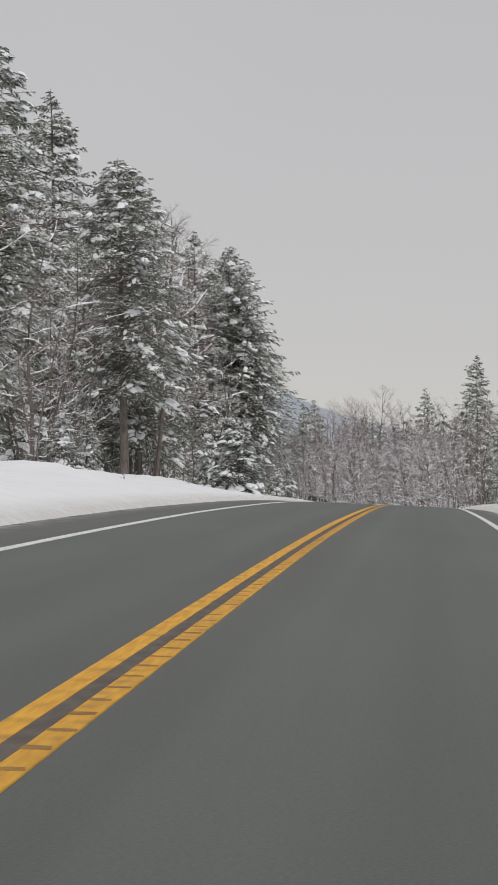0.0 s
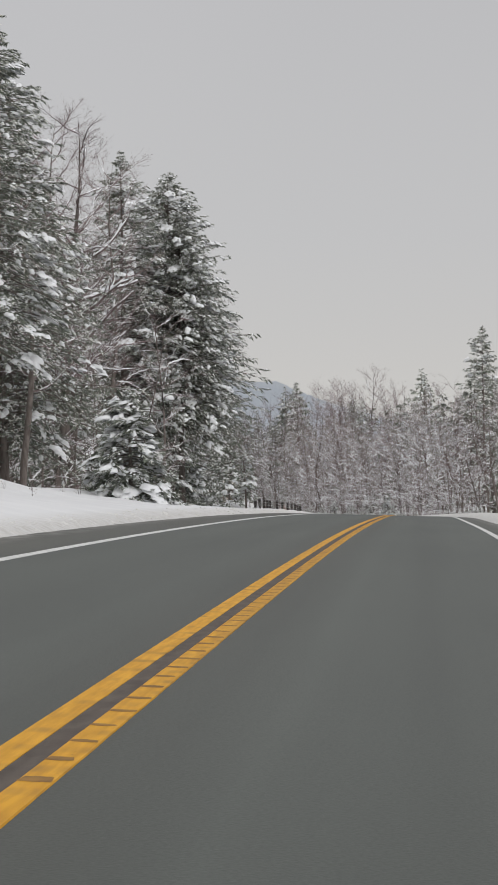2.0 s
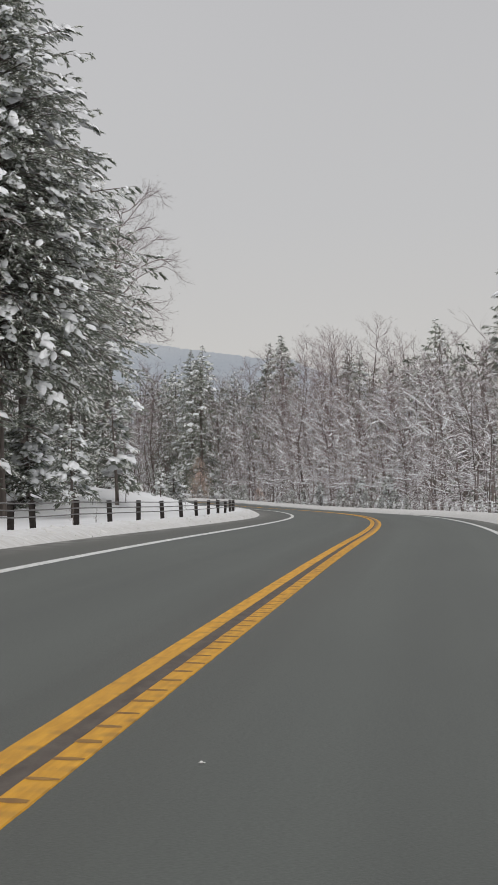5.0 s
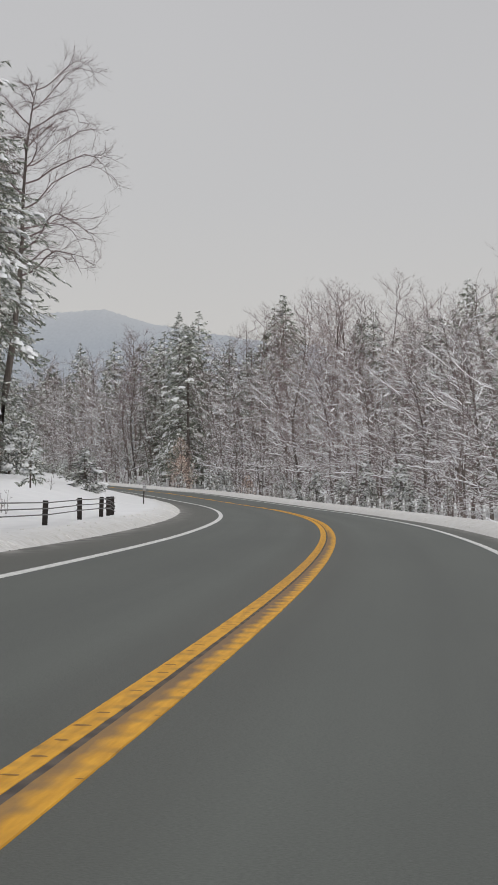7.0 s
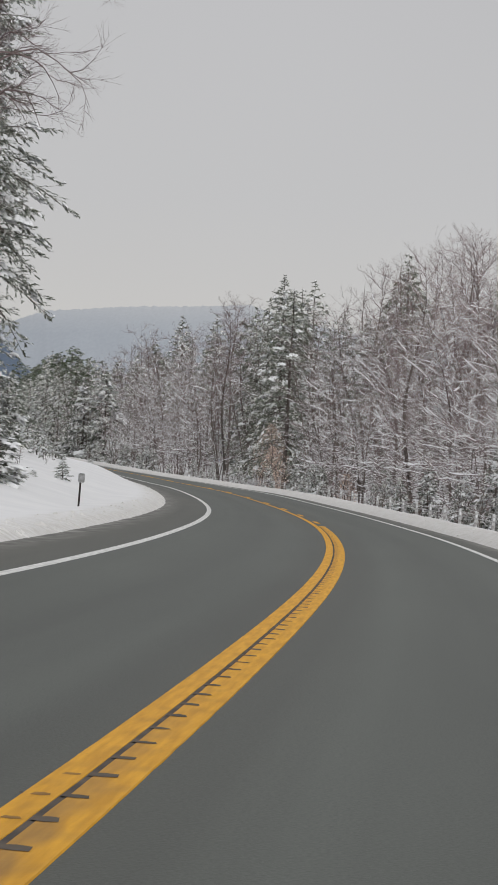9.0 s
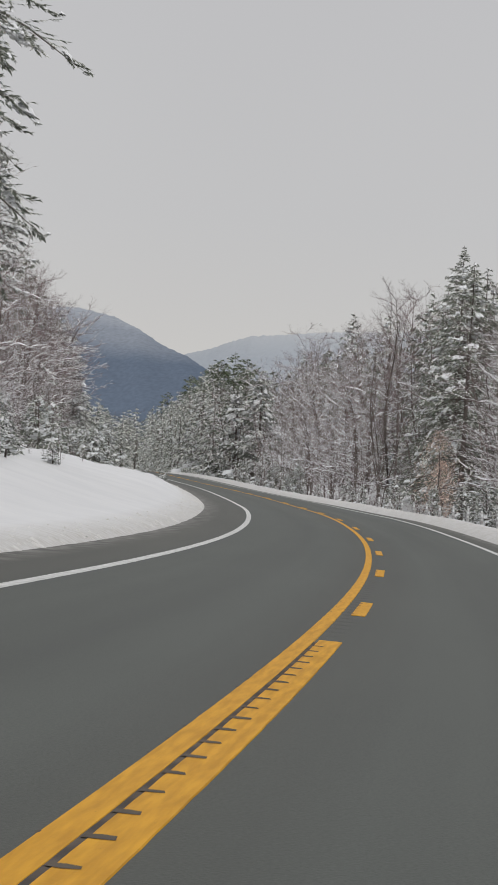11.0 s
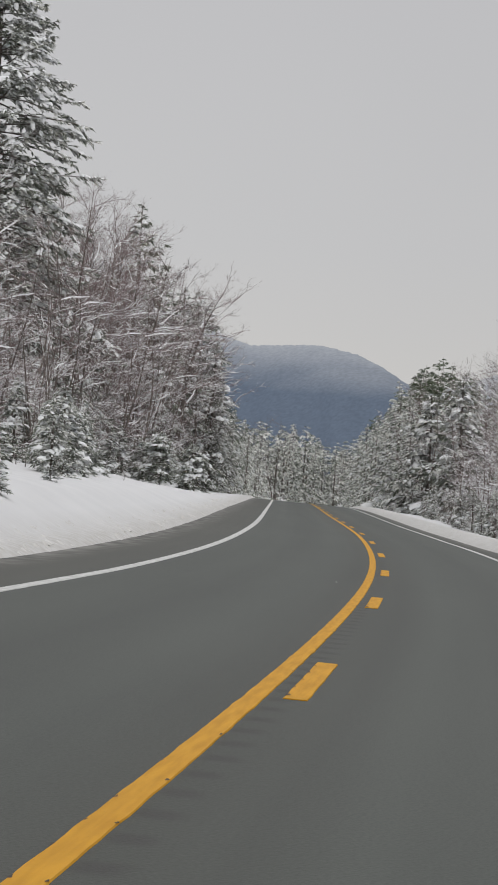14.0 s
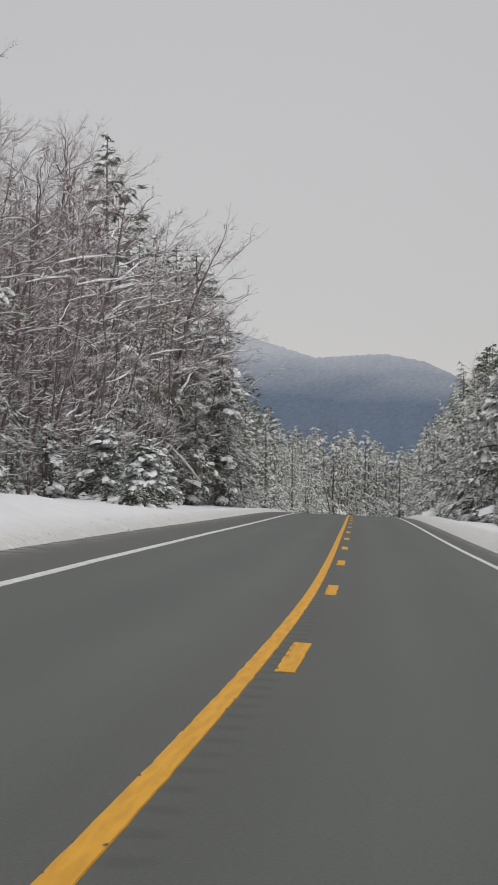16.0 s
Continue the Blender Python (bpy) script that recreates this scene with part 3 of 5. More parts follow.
# air haze is painted into both colours: bluish on the near ridge, paler beyond
HAZE_BLUE_WOODS = make_far_woods("haze_blue_frosted_woods", (0.075, 0.090, 0.110), (0.122, 0.153, 0.203), (0.385, 0.405, 0.435), 60, 345, 0.09)
HAZE_PALE_WOODS = make_far_woods("haze_pale_woods", (0.27, 0.300, 0.345), (0.345, 0.372, 0.405), (0.46, 0.472, 0.485), 70, 380, 0.03)
build_ridge("mountain_ridge_near", -14, 330, 4300, [(13.0, 1.4), (14.4, 2.7), (15.7, 3.47), (16.35, 3.72), (16.95, 4.08), (17.6, 4.36), (18.5, 4.53), (19.2, 4.50), (20.25, 4.42), (20.9, 4.62), (21.7, 4.86), (22.2, 5.02), (23.4, 5.3), (25, 5.7), (28, 6.0), (34, 5.6)], HAZE_BLUE_WOODS, "wooded mountain with a frosted summit, haze painted in as blue", 15, 2.0, 0.05)
build_ridge("mountain_ridge_far", 0, 200, 4700, [(-8, 2.0), (-3, 2.2), (0.5, 2.4), (2.2, 2.9), (3.14, 3.26), (3.56, 3.48), (4.33, 3.48), (6.1, 3.74), (7.8, 4.01), (8.9, 4.35), (10.5, 4.23), (11.8, 4.17), (13.9, 3.95), (14.3, 3.82), (14.9, 3.58), (15.5, 3.42), (16.5, 3.2), (19, 3.0), (24, 3.0)], HAZE_PALE_WOODS, "pale wooded ridge on the horizon, haze painted into its colour", 15, 7.0, 0.06)


# ---------- trees ----------
def conifer_meshes(seed, height, radius, clear, n_branch, n_twig, n_blade, snow, needle, droop=0.45, blade=0.34, top_pow=0.85, big=18):
    """Trunk with its limbs, needles and snow of one conifer, as three meshes."""
    rng = random.Random(seed)
    trunk, needles, snows = Soup(), Soup(), Soup()
    lean = (rng.uniform(-0.012, 0.012) * height, rng.uniform(-0.012, 0.012) * height)
    r0 = 0.011 * height + 0.03
    axis = lambda z: Vector((lean[0] * (z / height) ** 2 + 0.04 * math.sin(z * 0.9 + seed), lean[1] * (z / height) ** 2 + 0.04 * math.cos(z * 0.7 + seed), z))
    zs = [-0.6, 0.0, 0.35] + [height * u for u in (0.08, 0.2, 0.35, 0.5, 0.65, 0.8, 0.92, 0.995)]
    trunk.tube([axis(z) if z > 0 else Vector((0, 0, z)) for z in zs], [r0 * 1.5, r0 * 1.35, r0 * 1.08] + [r0 * (1 - z / height) + 0.012 for z in zs[3:]], 8 if n_branch > 90 else 5)
    lobes = [(rng.uniform(0, 6.28), rng.uniform(0.7, 1.3)) for _ in range(4)]
    ang = rng.uniform(0, 6.28)
    up = Vector((0, 0, 1))
    for i in range(n_branch):
        u = i / (n_branch - 1)
        f = clear + (0.985 - clear) * u ** 1.05
        z = min(0.985, f + rng.uniform(-0.012, 0.012)) * height
        ang += 2.399 + rng.uniform(-0.5, 0.5)
        g = (f - clear) / (1 - clear)
        size = (1 - g) ** top_pow * (0.55 + 0.45 * min(1, g * 6 + 0.3))
        for la, lf in lobes:
            size *= 1 + (lf - 1) * max(0, math.cos(ang - la)) * math.sin(g * 9 + la) ** 2
        ln = max(0.16, radius * size * min(1, 0.15 + (1 - g) * 7) * (rng.uniform(0.70, 1.04) if rng.random() < 0.95 else 1.12))
        d = Vector((math.cos(ang), math.sin(ang), 0))
        side = Vector((-d.y, d.x, 0))
        rise = 0.10 + 0.45 * g ** 2 + rng.uniform(-0.34, 0.26)
        dr = droop * (1 - 0.7 * g) * rng.uniform(0.6, 1.3)
        at = lambda w: axis(z) + d * (ln * w) + Vector((0, 0, ln * (rise * w - dr * w * w + 0.10 * max(0, w - 0.75))))
        rb = 0.012 + 0.010 * ln
        if n_branch > 130:
            trunk.tube([at(w) for w in (0, 0.35, 0.7, 1.0)], [rb, rb * 0.75, rb * 0.45, 0.006], 3)
        else:
            trunk.add([tuple(at(0) - up * rb), tuple(at(0) + up * rb), tuple(at(0.6) + up * rb * 0.6), tuple(at(0.6) - up * rb * 0.6), tuple(at(1.0))], [(0, 3, 2, 1), (3, 4, 2)])
        load = (0.95 + 0.2 * min(1.0, snow / 0.5)) * (0.62 if height < 6 else 1.0)
        coarse = min(1.4, max(1.0, blade / 0.26))
        nt = max(4, int(n_twig * (0.35 + 0.75 * ln / radius)))
        for k in range(nt):
            w = 0.18 + 0.82 * ((k + rng.random() * 0.8) / nt) ** 0.8
            base = at(min(w, 1.0))
            sgn = 1 if k % 2 else -1
            tl = min(0.9 * ln, (0.25 + 0.28 * ln * (1.1 - w))) * rng.uniform(0.7, 1.25)
            td = (d * rng.uniform(0.3, 0.9) + side * sgn * rng.uniform(0.3, 1.0) + Vector((0, 0, rng.uniform(-0.8, 0.2) * (1.1 - 0.7 * g) * (1 if droop > 0 else -0.5)))).normalized()
            if w > 0.9:
                td = (d * 0.8 + side * rng.uniform(-0.7, 0.7) + Vector((0, 0, rng.uniform(-0.9, 0.2)))).normalized()
                tl *= 0.7
            sd = td.cross(up).normalized()
            for b in range(n_blade):
                q = base + td * (tl * (b + rng.random()) / n_blade)
                bd = (td + sd * rng.uniform(-1.1, 1.1) + up * rng.uniform(-0.6, 0.4)).normalized()
                bl = blade * rng.uniform(0.6, 1.45) * (1 - 0.5 * max(0, (g - 0.85) / 0.15))
                bw = bd.cross(Vector((rng.uniform(-0.8, 0.8), rng.uniform(-0.8, 0.8), 1))).normalized() * bl * rng.uniform(0.13, 0.30)
                tip = q + bd * bl - up * bl * 0.12
                needles.add([tuple(q - bw), tuple(q + bw), tuple(tip)], [(0, 1, 2)])
            for b in range(4 if height < 6 else 2):
                if rng.random() < snow * (0.3 + 0.9 * w):
                    c = base + td * tl * rng.uniform(0.15, 0.95) + sd * rng.uniform(-0.12, 0.12) + up * rng.uniform(-0.04, 0.06)
                    sl = min(0.20, 0.06 + tl * 0.15) * rng.uniform(0.4, 1.25) * coarse * load
                    snows.lump(c, (td - up * rng.uniform(0.1, 0.5)).normalized(), (sd + up * rng.uniform(-0.3, 0.3)).normalized(), up, sl, sl * rng.uniform(0.45, 0.8), sl * rng.uniform(0.5, 0.9), False)
        if big and g < 0.9 and rng.random() < 0.95 * big / n_branch:
            # one bough's load: pillows that run into each other down to its tip
            w = rng.uniform(0.7, 1.0)
            wide = rng.uniform(0.10, 0.30)
            for j in range(rng.randint(5, 12)):
                c = at(w - rng.uniform(0, 0.22)) + side * rng.gauss(0, wide) + up * rng.uniform(-0.12, 0.10)
                sl = rng.uniform(0.12, 0.40) * min(1, 0.4 + ln / 3.0)
                snows.lump(c, (d + side * rng.uniform(-0.9, 0.9) - up * rng.uniform(0.1, 0.9)).normalized(), side, up, sl, sl * rng.uniform(0.55, 0.85), sl * rng.uniform(0.4, 0.7), False)
    return [("trunk", trunk.mesh("trunk", BARK, True)), ("crown", needles.mesh("crown", needle)), ("snow_load", snows.mesh("snow_load", SNOW, True))]


def bare_meshes(seed, height, spread, n_limb, n_sub, n_twig, low, material, multi=1, arch=0.5, lean=0.0, thick=1.0, snow=0.6, bias=0.6, boughs=()):
    """Trunk, leafless crown and the snow along its limbs, of a broadleaved tree that reaches out along its own +x."""
    rng = random.Random(seed)
    trunk, crown, snows = Soup(), Soup(), Soup()
    up = Vector((0, 0, 1))
    small = min(1.0, height / 12)
    rv = lambda a, z0, z1: Vector((rng.uniform(-a, a), rng.uniform(-a, a), rng.uniform(z0, z1)))

    def ribbon(pts, w):
        sd = (pts[1] - pts[0]).cross(rv(1, -0.6, 0.6)).normalized()
        vs = []
        for i, p in enumerate(pts[:-1]):
            k = w * (1 - 0.7 * i / (len(pts) - 1))
            vs += [tuple(p - sd * k), tuple(p + sd * k)]
        n = len(pts) - 1
        crown.add(vs + [tuple(pts[-1])], [(2 * i, 2 * i + 1, 2 * i + 3, 2 * i + 2) for i in range(n - 1)] + [(2 * n - 2, 2 * n - 1, 2 * n)])

    def ridge(pts, r, hgt):
        # a roll of snow lying along the top of a limb, thinning out to both ends
        sd = (pts[-1] - pts[0]).cross(up)
        if sd.length < 0.01:
            return
        sd.normalize()
        n = len(pts) - 1
        vs = []
        for i, p in enumerate(pts):
            k = hgt * (0.2 + 0.8 * math.sin(math.pi * min(1, (i + 0.6) / (n + 1.0)))) * rng.uniform(0.15, 1.25)
            q = p + up * r * 0.3
            e = r * (1 - 0.6 * i / n) + 0.42 * k
            vs += [tuple(q - sd * e), tuple(q + up * (r * 0.5 + k) + sd * rng.uniform(-0.3, 0.3) * k), tuple(q + sd * e)]
        snows.add(vs, [f for i in range(n) for f in ((3 * i, 3 * i + 3, 3 * i + 4, 3 * i + 1), (3 * i + 1, 3 * i + 4, 3 * i + 5, 3 * i + 2))])

    def grow(p, d, ln, steps, kink, lift):
        """A crooked line from p, bending by chance and lifting or nodding as it goes."""
        pts = [p]
        for i in range(steps):
            pts.append(pts[-1] + d * (ln / steps) * rng.uniform(0.8, 1.2))
            d = (d + rv(kink, -kink, kink) + up * lift * (0.5 - 1.7 * arch * i / steps)).normalized()
        return pts

    def along(pts, w):
        v = min(0.999, max(0, w)) * (len(pts) - 1)
        i = int(v)
        return pts[i].lerp(pts[i + 1], v - i), (pts[i + 1] - pts[i]).normalized()

    for stem in range(multi):
        h = height * (1 if stem == 0 else rng.uniform(0.6, 0.92))
        a0 = rng.uniform(0, 6.28)
        out = Vector((math.cos(a0), math.sin(a0), 0)) * (0.0 if multi == 1 else rng.uniform(0.08, 0.22) * h)
        bend = Vector((rng.uniform(-0.04, 0.09) * h + lean * h, rng.uniform(-0.07, 0.07) * h, 0))
        foot = out * 0.12
        fx, fy, px, py = rng.uniform(5, 9), rng.uniform(5, 9), rng.uniform(0, 6), rng.uniform(0, 6)
        axis = lambda u: foot + out * u + bend * u * u + Vector((0.018 * h * (math.sin(u * fx + px) - math.sin(px)), 0.018 * h * (math.cos(u * fy + py) - math.cos(py)), h * u))
        r0 = (0.0078 * h + 0.016) * (1 if multi == 1 else 0.75) * thick
        us = (-0.03, 0.0, 0.1, 0.22, 0.34, 0.46, 0.58, 0.7, 0.82, 0.92, 0.99)
        trunk.tube([axis(max(u, 0)) + Vector((0, 0, min(u, 0) * h)) for u in us], [r0 * 1.25] + [r0 * (1 - u) ** 0.85 + 0.004 for u in us[1:]], 5)
        zc, hz = h * (low + 1) / 2, h * (1 - low) / 2 * 1.06
        ang = rng.uniform(0, 6.28)
        nl = max(5, n_limb // multi)
        for i in range(nl):
            u = low + (0.96 - low) * (i + rng.random() * 0.8) / nl
            g = (u - low) / (1 - low)
            ang += 2.399 + rng.uniform(-0.8, 0.8)
            # more and longer limbs reach out to the open side
            d = Vector((math.cos(ang) + bias * rng.random(), math.sin(ang), 0)).normalized()
            ln = spread * (0.38 + 0.56 * math.sin(math.pi * min(1, g * 0.70 + 0.22))) * rng.uniform(0.45, 1.15) * (1 + 0.3 * bias * d.x)
            tilt = rng.uniform(-0.1, 0.42) + 0.36 * g + (0.3 if arch < 0.2 else 0.0)
            d = (d + up * tilt).normalized()
            p0 = axis(u)
            ln = min(ln, max(0.3, (h * 1.02 - p0.z) / max(0.25, d.z)))
            limb = grow(p0, d, ln, 8, 0.29, 0.20)
            rl = r0 * 0.30 * (1 - u * 0.55) + 0.008 * small
            crown.tube(limb, [rl * (1 - k / 8 * 0.85) for k in range(9)], 3)
            heavy = snow * (1.15 - 0.55 * g)
            if rng.random() < heavy * 1.5:
                k = rng.randint(0, 3)
                ridge(limb[k:k + rng.randint(3, 5)], rl, rng.uniform(0.04, 0.105) * small * (0.55 + 0.65 * snow))
            for j in range(n_sub):
                w = 0.12 + 0.86 * (j + rng.random()) / n_sub
                base, td = along(limb, w)
                sd = td.cross(up)
                sd = sd.normalized() if sd.length > 0.05 else Vector((1, 0, 0))
                bd = (td * rng.uniform(0.5, 1.0) + sd * (1 if j % 2 else -1) * rng.uniform(0.3, 0.95) + up * rng.uniform(-0.25, 0.5)).normalized()
                sl = ln * rng.uniform(0.18, 0.42) * (1.2 - w * 0.6) + 0.25 * small
                pts = grow(base, bd, sl, 4, 0.36, 0.10)
                rs = rl * 0.34 * (1 - w * 0.5) + 0.003 * small
                ribbon(pts, rs)
                if rng.random() < heavy * 0.9:
                    ridge(pts[:3] if rng.random() < 0.6 else pts[1:], rs, rng.uniform(0.012, 0.042) * small)
                for k in range(n_twig):
                    q, ax = along(pts, rng.uniform(0.1, 0.98))
                    ax = (ax + rv(0.9, -0.5, 0.7)).normalized()
                    tl = min(0.9, sl * rng.uniform(0.25, 0.6) + 0.12 * small)
                    e = q + ax * tl
                    tw = ax.cross(rv(1, -0.6, 0.6)).normalized() * (rs * 0.16 + 0.0042)
                    crown.add([tuple(q - tw), tuple(q + tw), tuple(e)], [(0, 1, 2)])
                    for b in range(2):
                        q2 = q.lerp(e, rng.uniform(0.2, 0.9))
                        ax2 = (ax + rv(1.0, -0.7, 0.7)).normalized()
                        crown.add([tuple(q2 - tw * 0.8), tuple(q2 + tw * 0.8), tuple(q2 + ax2 * tl * rng.uniform(0.3, 0.6))], [(0, 1, 2)])
                    if rng.random() < heavy * 0.34:
                        snows.add([tuple(q + up * 0.004), tuple(e), tuple(q.lerp(e, 0.45) + up * rng.uniform(0.025, 0.05) * small)], [(0, 1, 2)])
    # a few heavy old boughs with deep snow along them
    for u, a, ln, tilt in boughs:
        d = Vector((math.cos(a), math.sin(a), tilt)).normalized()
        bough = grow(axis(u), d, ln, 9, 0.22, 0.16)
        rl = r0 * 0.42
        crown.tube(bough, [rl * (1 - k / 9 * 0.7) for k in range(10)], 4)
        ridge(bough[1:], rl, 0.13)
        for j in range(6):
            base, td = along(bough, 0.3 + 0.11 * j)
            pts = grow(base, (td + rv(0.7, 0.0, 0.8)).normalized(), ln * rng.uniform(0.15, 0.32), 5, 0.25, 0.15)
            crown.tube(pts, [rl * 0.4 * (1 - k / 5 * 0.8) for k in range(6)], 3)
            ridge(pts[:5], rl * 0.4, 0.10)
    return [("trunk", trunk.mesh("trunk", BARK, True)), ("crown", crown.mesh("crown", material)), ("snow_load", snows.mesh("snow_load", SNOW))]


class Kind:
    """A tree built once; put() stands the first one and then copies of it."""

    def __init__(self, name, label, category, group, parts, height):
        self.args, self.parts, self.height, self.first = (name, label, category, group), parts, height, None

    def put(self, s, o, height, turn, sink=0.15, wide=1.0):
        x, y, z = ground(s, o, sink)
        k = height / self.height
        if turn is None:
            # its open side faces the road
            turn = float(np.interp(s, LINE, L_TH)) + (math.pi if o < 0 else 0.0) + rnd.gauss(0, 0.55 if o < 0 else 1.4)
        m = Matrix.Translation((x, y, z)) @ Matrix.Rotation(turn, 4, "Z") @ Matrix.Diagonal((k * wide, k * wide, k, 1))
        if self.first is None:
            self.first = empty(*self.args)
            for name, me in self.parts:
                p = part(name, me, self.first, "snow lying on the boughs" if name == "snow_load" else "")
                if name == "snow_load":
                    tagged(p, kind="stuff")
            self.first.matrix_basis = m
            return self.first
        got = copy_thing(self.first, Matrix())
        got.matrix_basis = m
        return got


rnd = random.Random(42)
HEM = "tall dark green hemlock with clumps of snow on drooping boughs"
EDGE = "snowy spruce at the edge of the woods"
CON = ("tree", "roadside conifers")
hem_a = Kind("conifer_tree", HEM, *CON, conifer_meshes(1, 25, 7.6, 0.12, 340, 15, 18, 0.18, NEEDLE, 0.42, 0.185, 0.70, 120), 25)
hem_b = Kind("conifer_tree", HEM, *CON, conifer_meshes(2, 24, 7.2, 0.28, 330, 15, 18, 0.17, NEEDLE, 0.46, 0.185, 0.62, 115), 24)
hem_c = Kind("conifer_tree", HEM, *CON, conifer_meshes(3, 22, 6.0, 0.06, 260, 13, 11, 0.20, NEEDLE, 0.46, 0.25, 0.76, 80), 22)
hem_d = Kind("conifer_tree", HEM, *CON, conifer_meshes(5, 27, 5.2, 0.32, 290, 20, 22, 0.20, NEEDLE, 0.52, 0.155, 0.45, 130), 27)
hem_e = Kind("conifer_tree", HEM, *CON, conifer_meshes(6, 25, 7.3, 0.30, 380, 15, 20, 0.18, NEEDLE, 0.48, 0.175, 0.60, 140), 25)
pine_tall = Kind("conifer_tree", "very tall spruce with heavy snow over its dark boughs", *CON, conifer_meshes(4, 34, 9.6, 0.06, 430, 21, 13, 0.48, NEEDLE_FROST, 0.50, 0.275, 0.84, 230), 34)
mid_a = Kind("conifer_tree", EDGE, "tree", "woodland conifers", conifer_meshes(11, 17, 3.7, 0.02, 64, 9, 5, 0.28, NEEDLE_WHITE, 0.5, 0.44, 0.8, 10), 17)
mid_b = Kind("conifer_tree", EDGE, "tree", "woodland conifers", conifer_meshes(12, 16, 3.4, 0.03, 62, 9, 5, 0.26, NEEDLE_WHITE, 0.42, 0.44, 0.7, 10), 16)
pine = Kind("pine_tree", "green white pine with tufted boughs standing above the woods", "tree", "woodland pines", conifer_meshes(13, 21, 4.0, 0.30, 54, 11, 7, 0.10, NEEDLE_PINE, -0.15, 0.50, 0.45, 5), 21)
dark_a = Kind("conifer_tree", "dark hemlock among the bare trees", "tree", "woodland conifers", conifer_meshes(14, 20, 4.8, 0.12, 100, 11, 5, 0.16, NEEDLE, 0.40, 0.42, 0.78, 24), 20)
edge_a = Kind("conifer_tree", "full snowy spruce standing at the edge of the woods", "tree", "woodland conifers", conifer_meshes(19, 18, 4.6, 0.03, 190, 12, 9, 0.34, NEEDLE_FROST, 0.48, 0.24, 0.72, 70), 18)
young_a = Kind("young_spruce", "young spruce bowed under thick fresh snow", "tree", "young spruces", conifer_meshes(21, 5, 1.9, 0.02, 60, 10, 7, 0.62, NEEDLE_FROST, 0.55, 0.24, 0.85, 20), 5)
young_b = Kind("young_spruce", "young spruce bowed under thick fresh snow", "tree", "young spruces", conifer_meshes(22, 4, 1.5, 0.02, 54, 9, 7, 0.62, NEEDLE_FROST, 0.6, 0.22, 0.9, 18), 4)
laden = Kind("young_spruce", "young spruce almost hidden under fat clumps of snow", "tree", "young spruces", conifer_meshes(24, 4.5, 1.9, 0.01, 90, 10, 12, 0.50, NEEDLE, 0.75, 0.19, 0.75, 46), 4.5)
sap = Kind("young_pine", "thin pine sapling with snow on its few boughs", "tree", "saplings", conifer_meshes(23, 4, 1.35, 0.26, 26, 8, 6, 0.9, NEEDLE, 0.3, 0.26, 0.6, 14), 4)

BARE = "bare broadleaved tree with snow along every branch"
HARD = ("bare_tree", BARE, "tree", "bare trees")
bare = [
    Kind(*HARD, bare_meshes(31, 15, 5.0, 20, 6, 7, 0.14, TWIG_DARK, 1, 0.7, 0.10, 1.1, 0.9), 15),
    Kind(*HARD, bare_meshes(32, 14, 4.6, 22, 6, 6, 0.08, TWIG_DARK, 2, 0.8, 0.12, 1, 0.9), 14),
    Kind(*HARD, bare_meshes(33, 12, 4.4, 24, 5, 6, 0.06, TWIG_DARK, 3, 0.9, 0.12, 1, 0.9), 12),
    Kind(*HARD, bare_meshes(34, 16, 5.2, 20, 6, 7, 0.20, TWIG_DARK, 1, 0.6, 0.13, 1.2, 0.9), 16),
    Kind(*HARD, bare_meshes(35, 13, 4.4, 22, 6, 6, 0.10, TWIG_DARK, 2, 0.7, 0.08, 1, 0.9), 13),
]
TALL = ("bare_tree", "tall bare hardwood with a fine grey crown", "tree", "tall hardwoods")
tall_bare = [
    Kind(*TALL, bare_meshes(41, 20, 4.8, 26, 8, 8, 0.30, TWIG_DARK, 1, 0.15, 0, 1, 0.35), 20),
    Kind(*TALL, bare_meshes(42, 21, 4.6, 26, 8, 8, 0.34, TWIG_DARK, 1, 0.10, 0.02, 1, 0.3), 21),
]
snowy = Kind("bare_tree", "gnarled hardwood with thick snow on its crooked limbs", "tree", "tall hardwoods", bare_meshes(47, 22, 5.6, 26, 7, 8, 0.30, TWIG_DARK, 1, 0.5, 0, 1.4, 0.8, 0.4, ((0.40, 0.1, 5.4, 0.55), (0.47, -0.5, 4.6, 0.30), (0.53, 0.3, 4.4, 0.30), (0.61, -0.1, 4.2, 0.5), (0.70, 0.4, 3.4, 0.7), (0.34, -0.4, 4.0, 0.2))), 22)
haze = Kind("bare_tree", "slender leafless tree with dense fine brown twigs", "tree", "bare trees", bare_meshes(46, 14, 4.2, 26, 5, 9, 0.05, TWIG_DARK, 2, 0.95, 0, 0.8, 0.55), 14)
arching = Kind("bare_tree", "bare tree arching over the bank with drooping twigs", "tree", "bare trees", bare_meshes(43, 20, 7.4, 24, 9, 16, 0.50, TWIG_DARK, 1, 2.2, 0.07, 1.6, 0.06, 0.6), 20)
leaning = Kind("bare_tree", "crooked bare tree leaning to the road with snowy limbs", "tree", "bare trees", bare_meshes(44, 15, 4.6, 22, 8, 8, 0.34, TWIG_DARK, 1, 0.5, 0.2, 1.7, 0.9, 0.6), 15)
reaching = Kind("bare_tree", "bare tree with snow-lined limbs reaching level over the verge", "tree", "bare trees", bare_meshes(49, 13, 5.2, 34, 7, 5, 0.10, TWIG_DARK, 1, 0.9, 0.13, 0.95, 1.0, 0.9), 13)
brush = Kind("bush", "low leafless bush powdered with snow", "bush", "roadside bushes", bare_meshes(45, 2.6, 1.3, 20, 4, 3, 0.05, TWIG, 4, 0.5), 2.6)


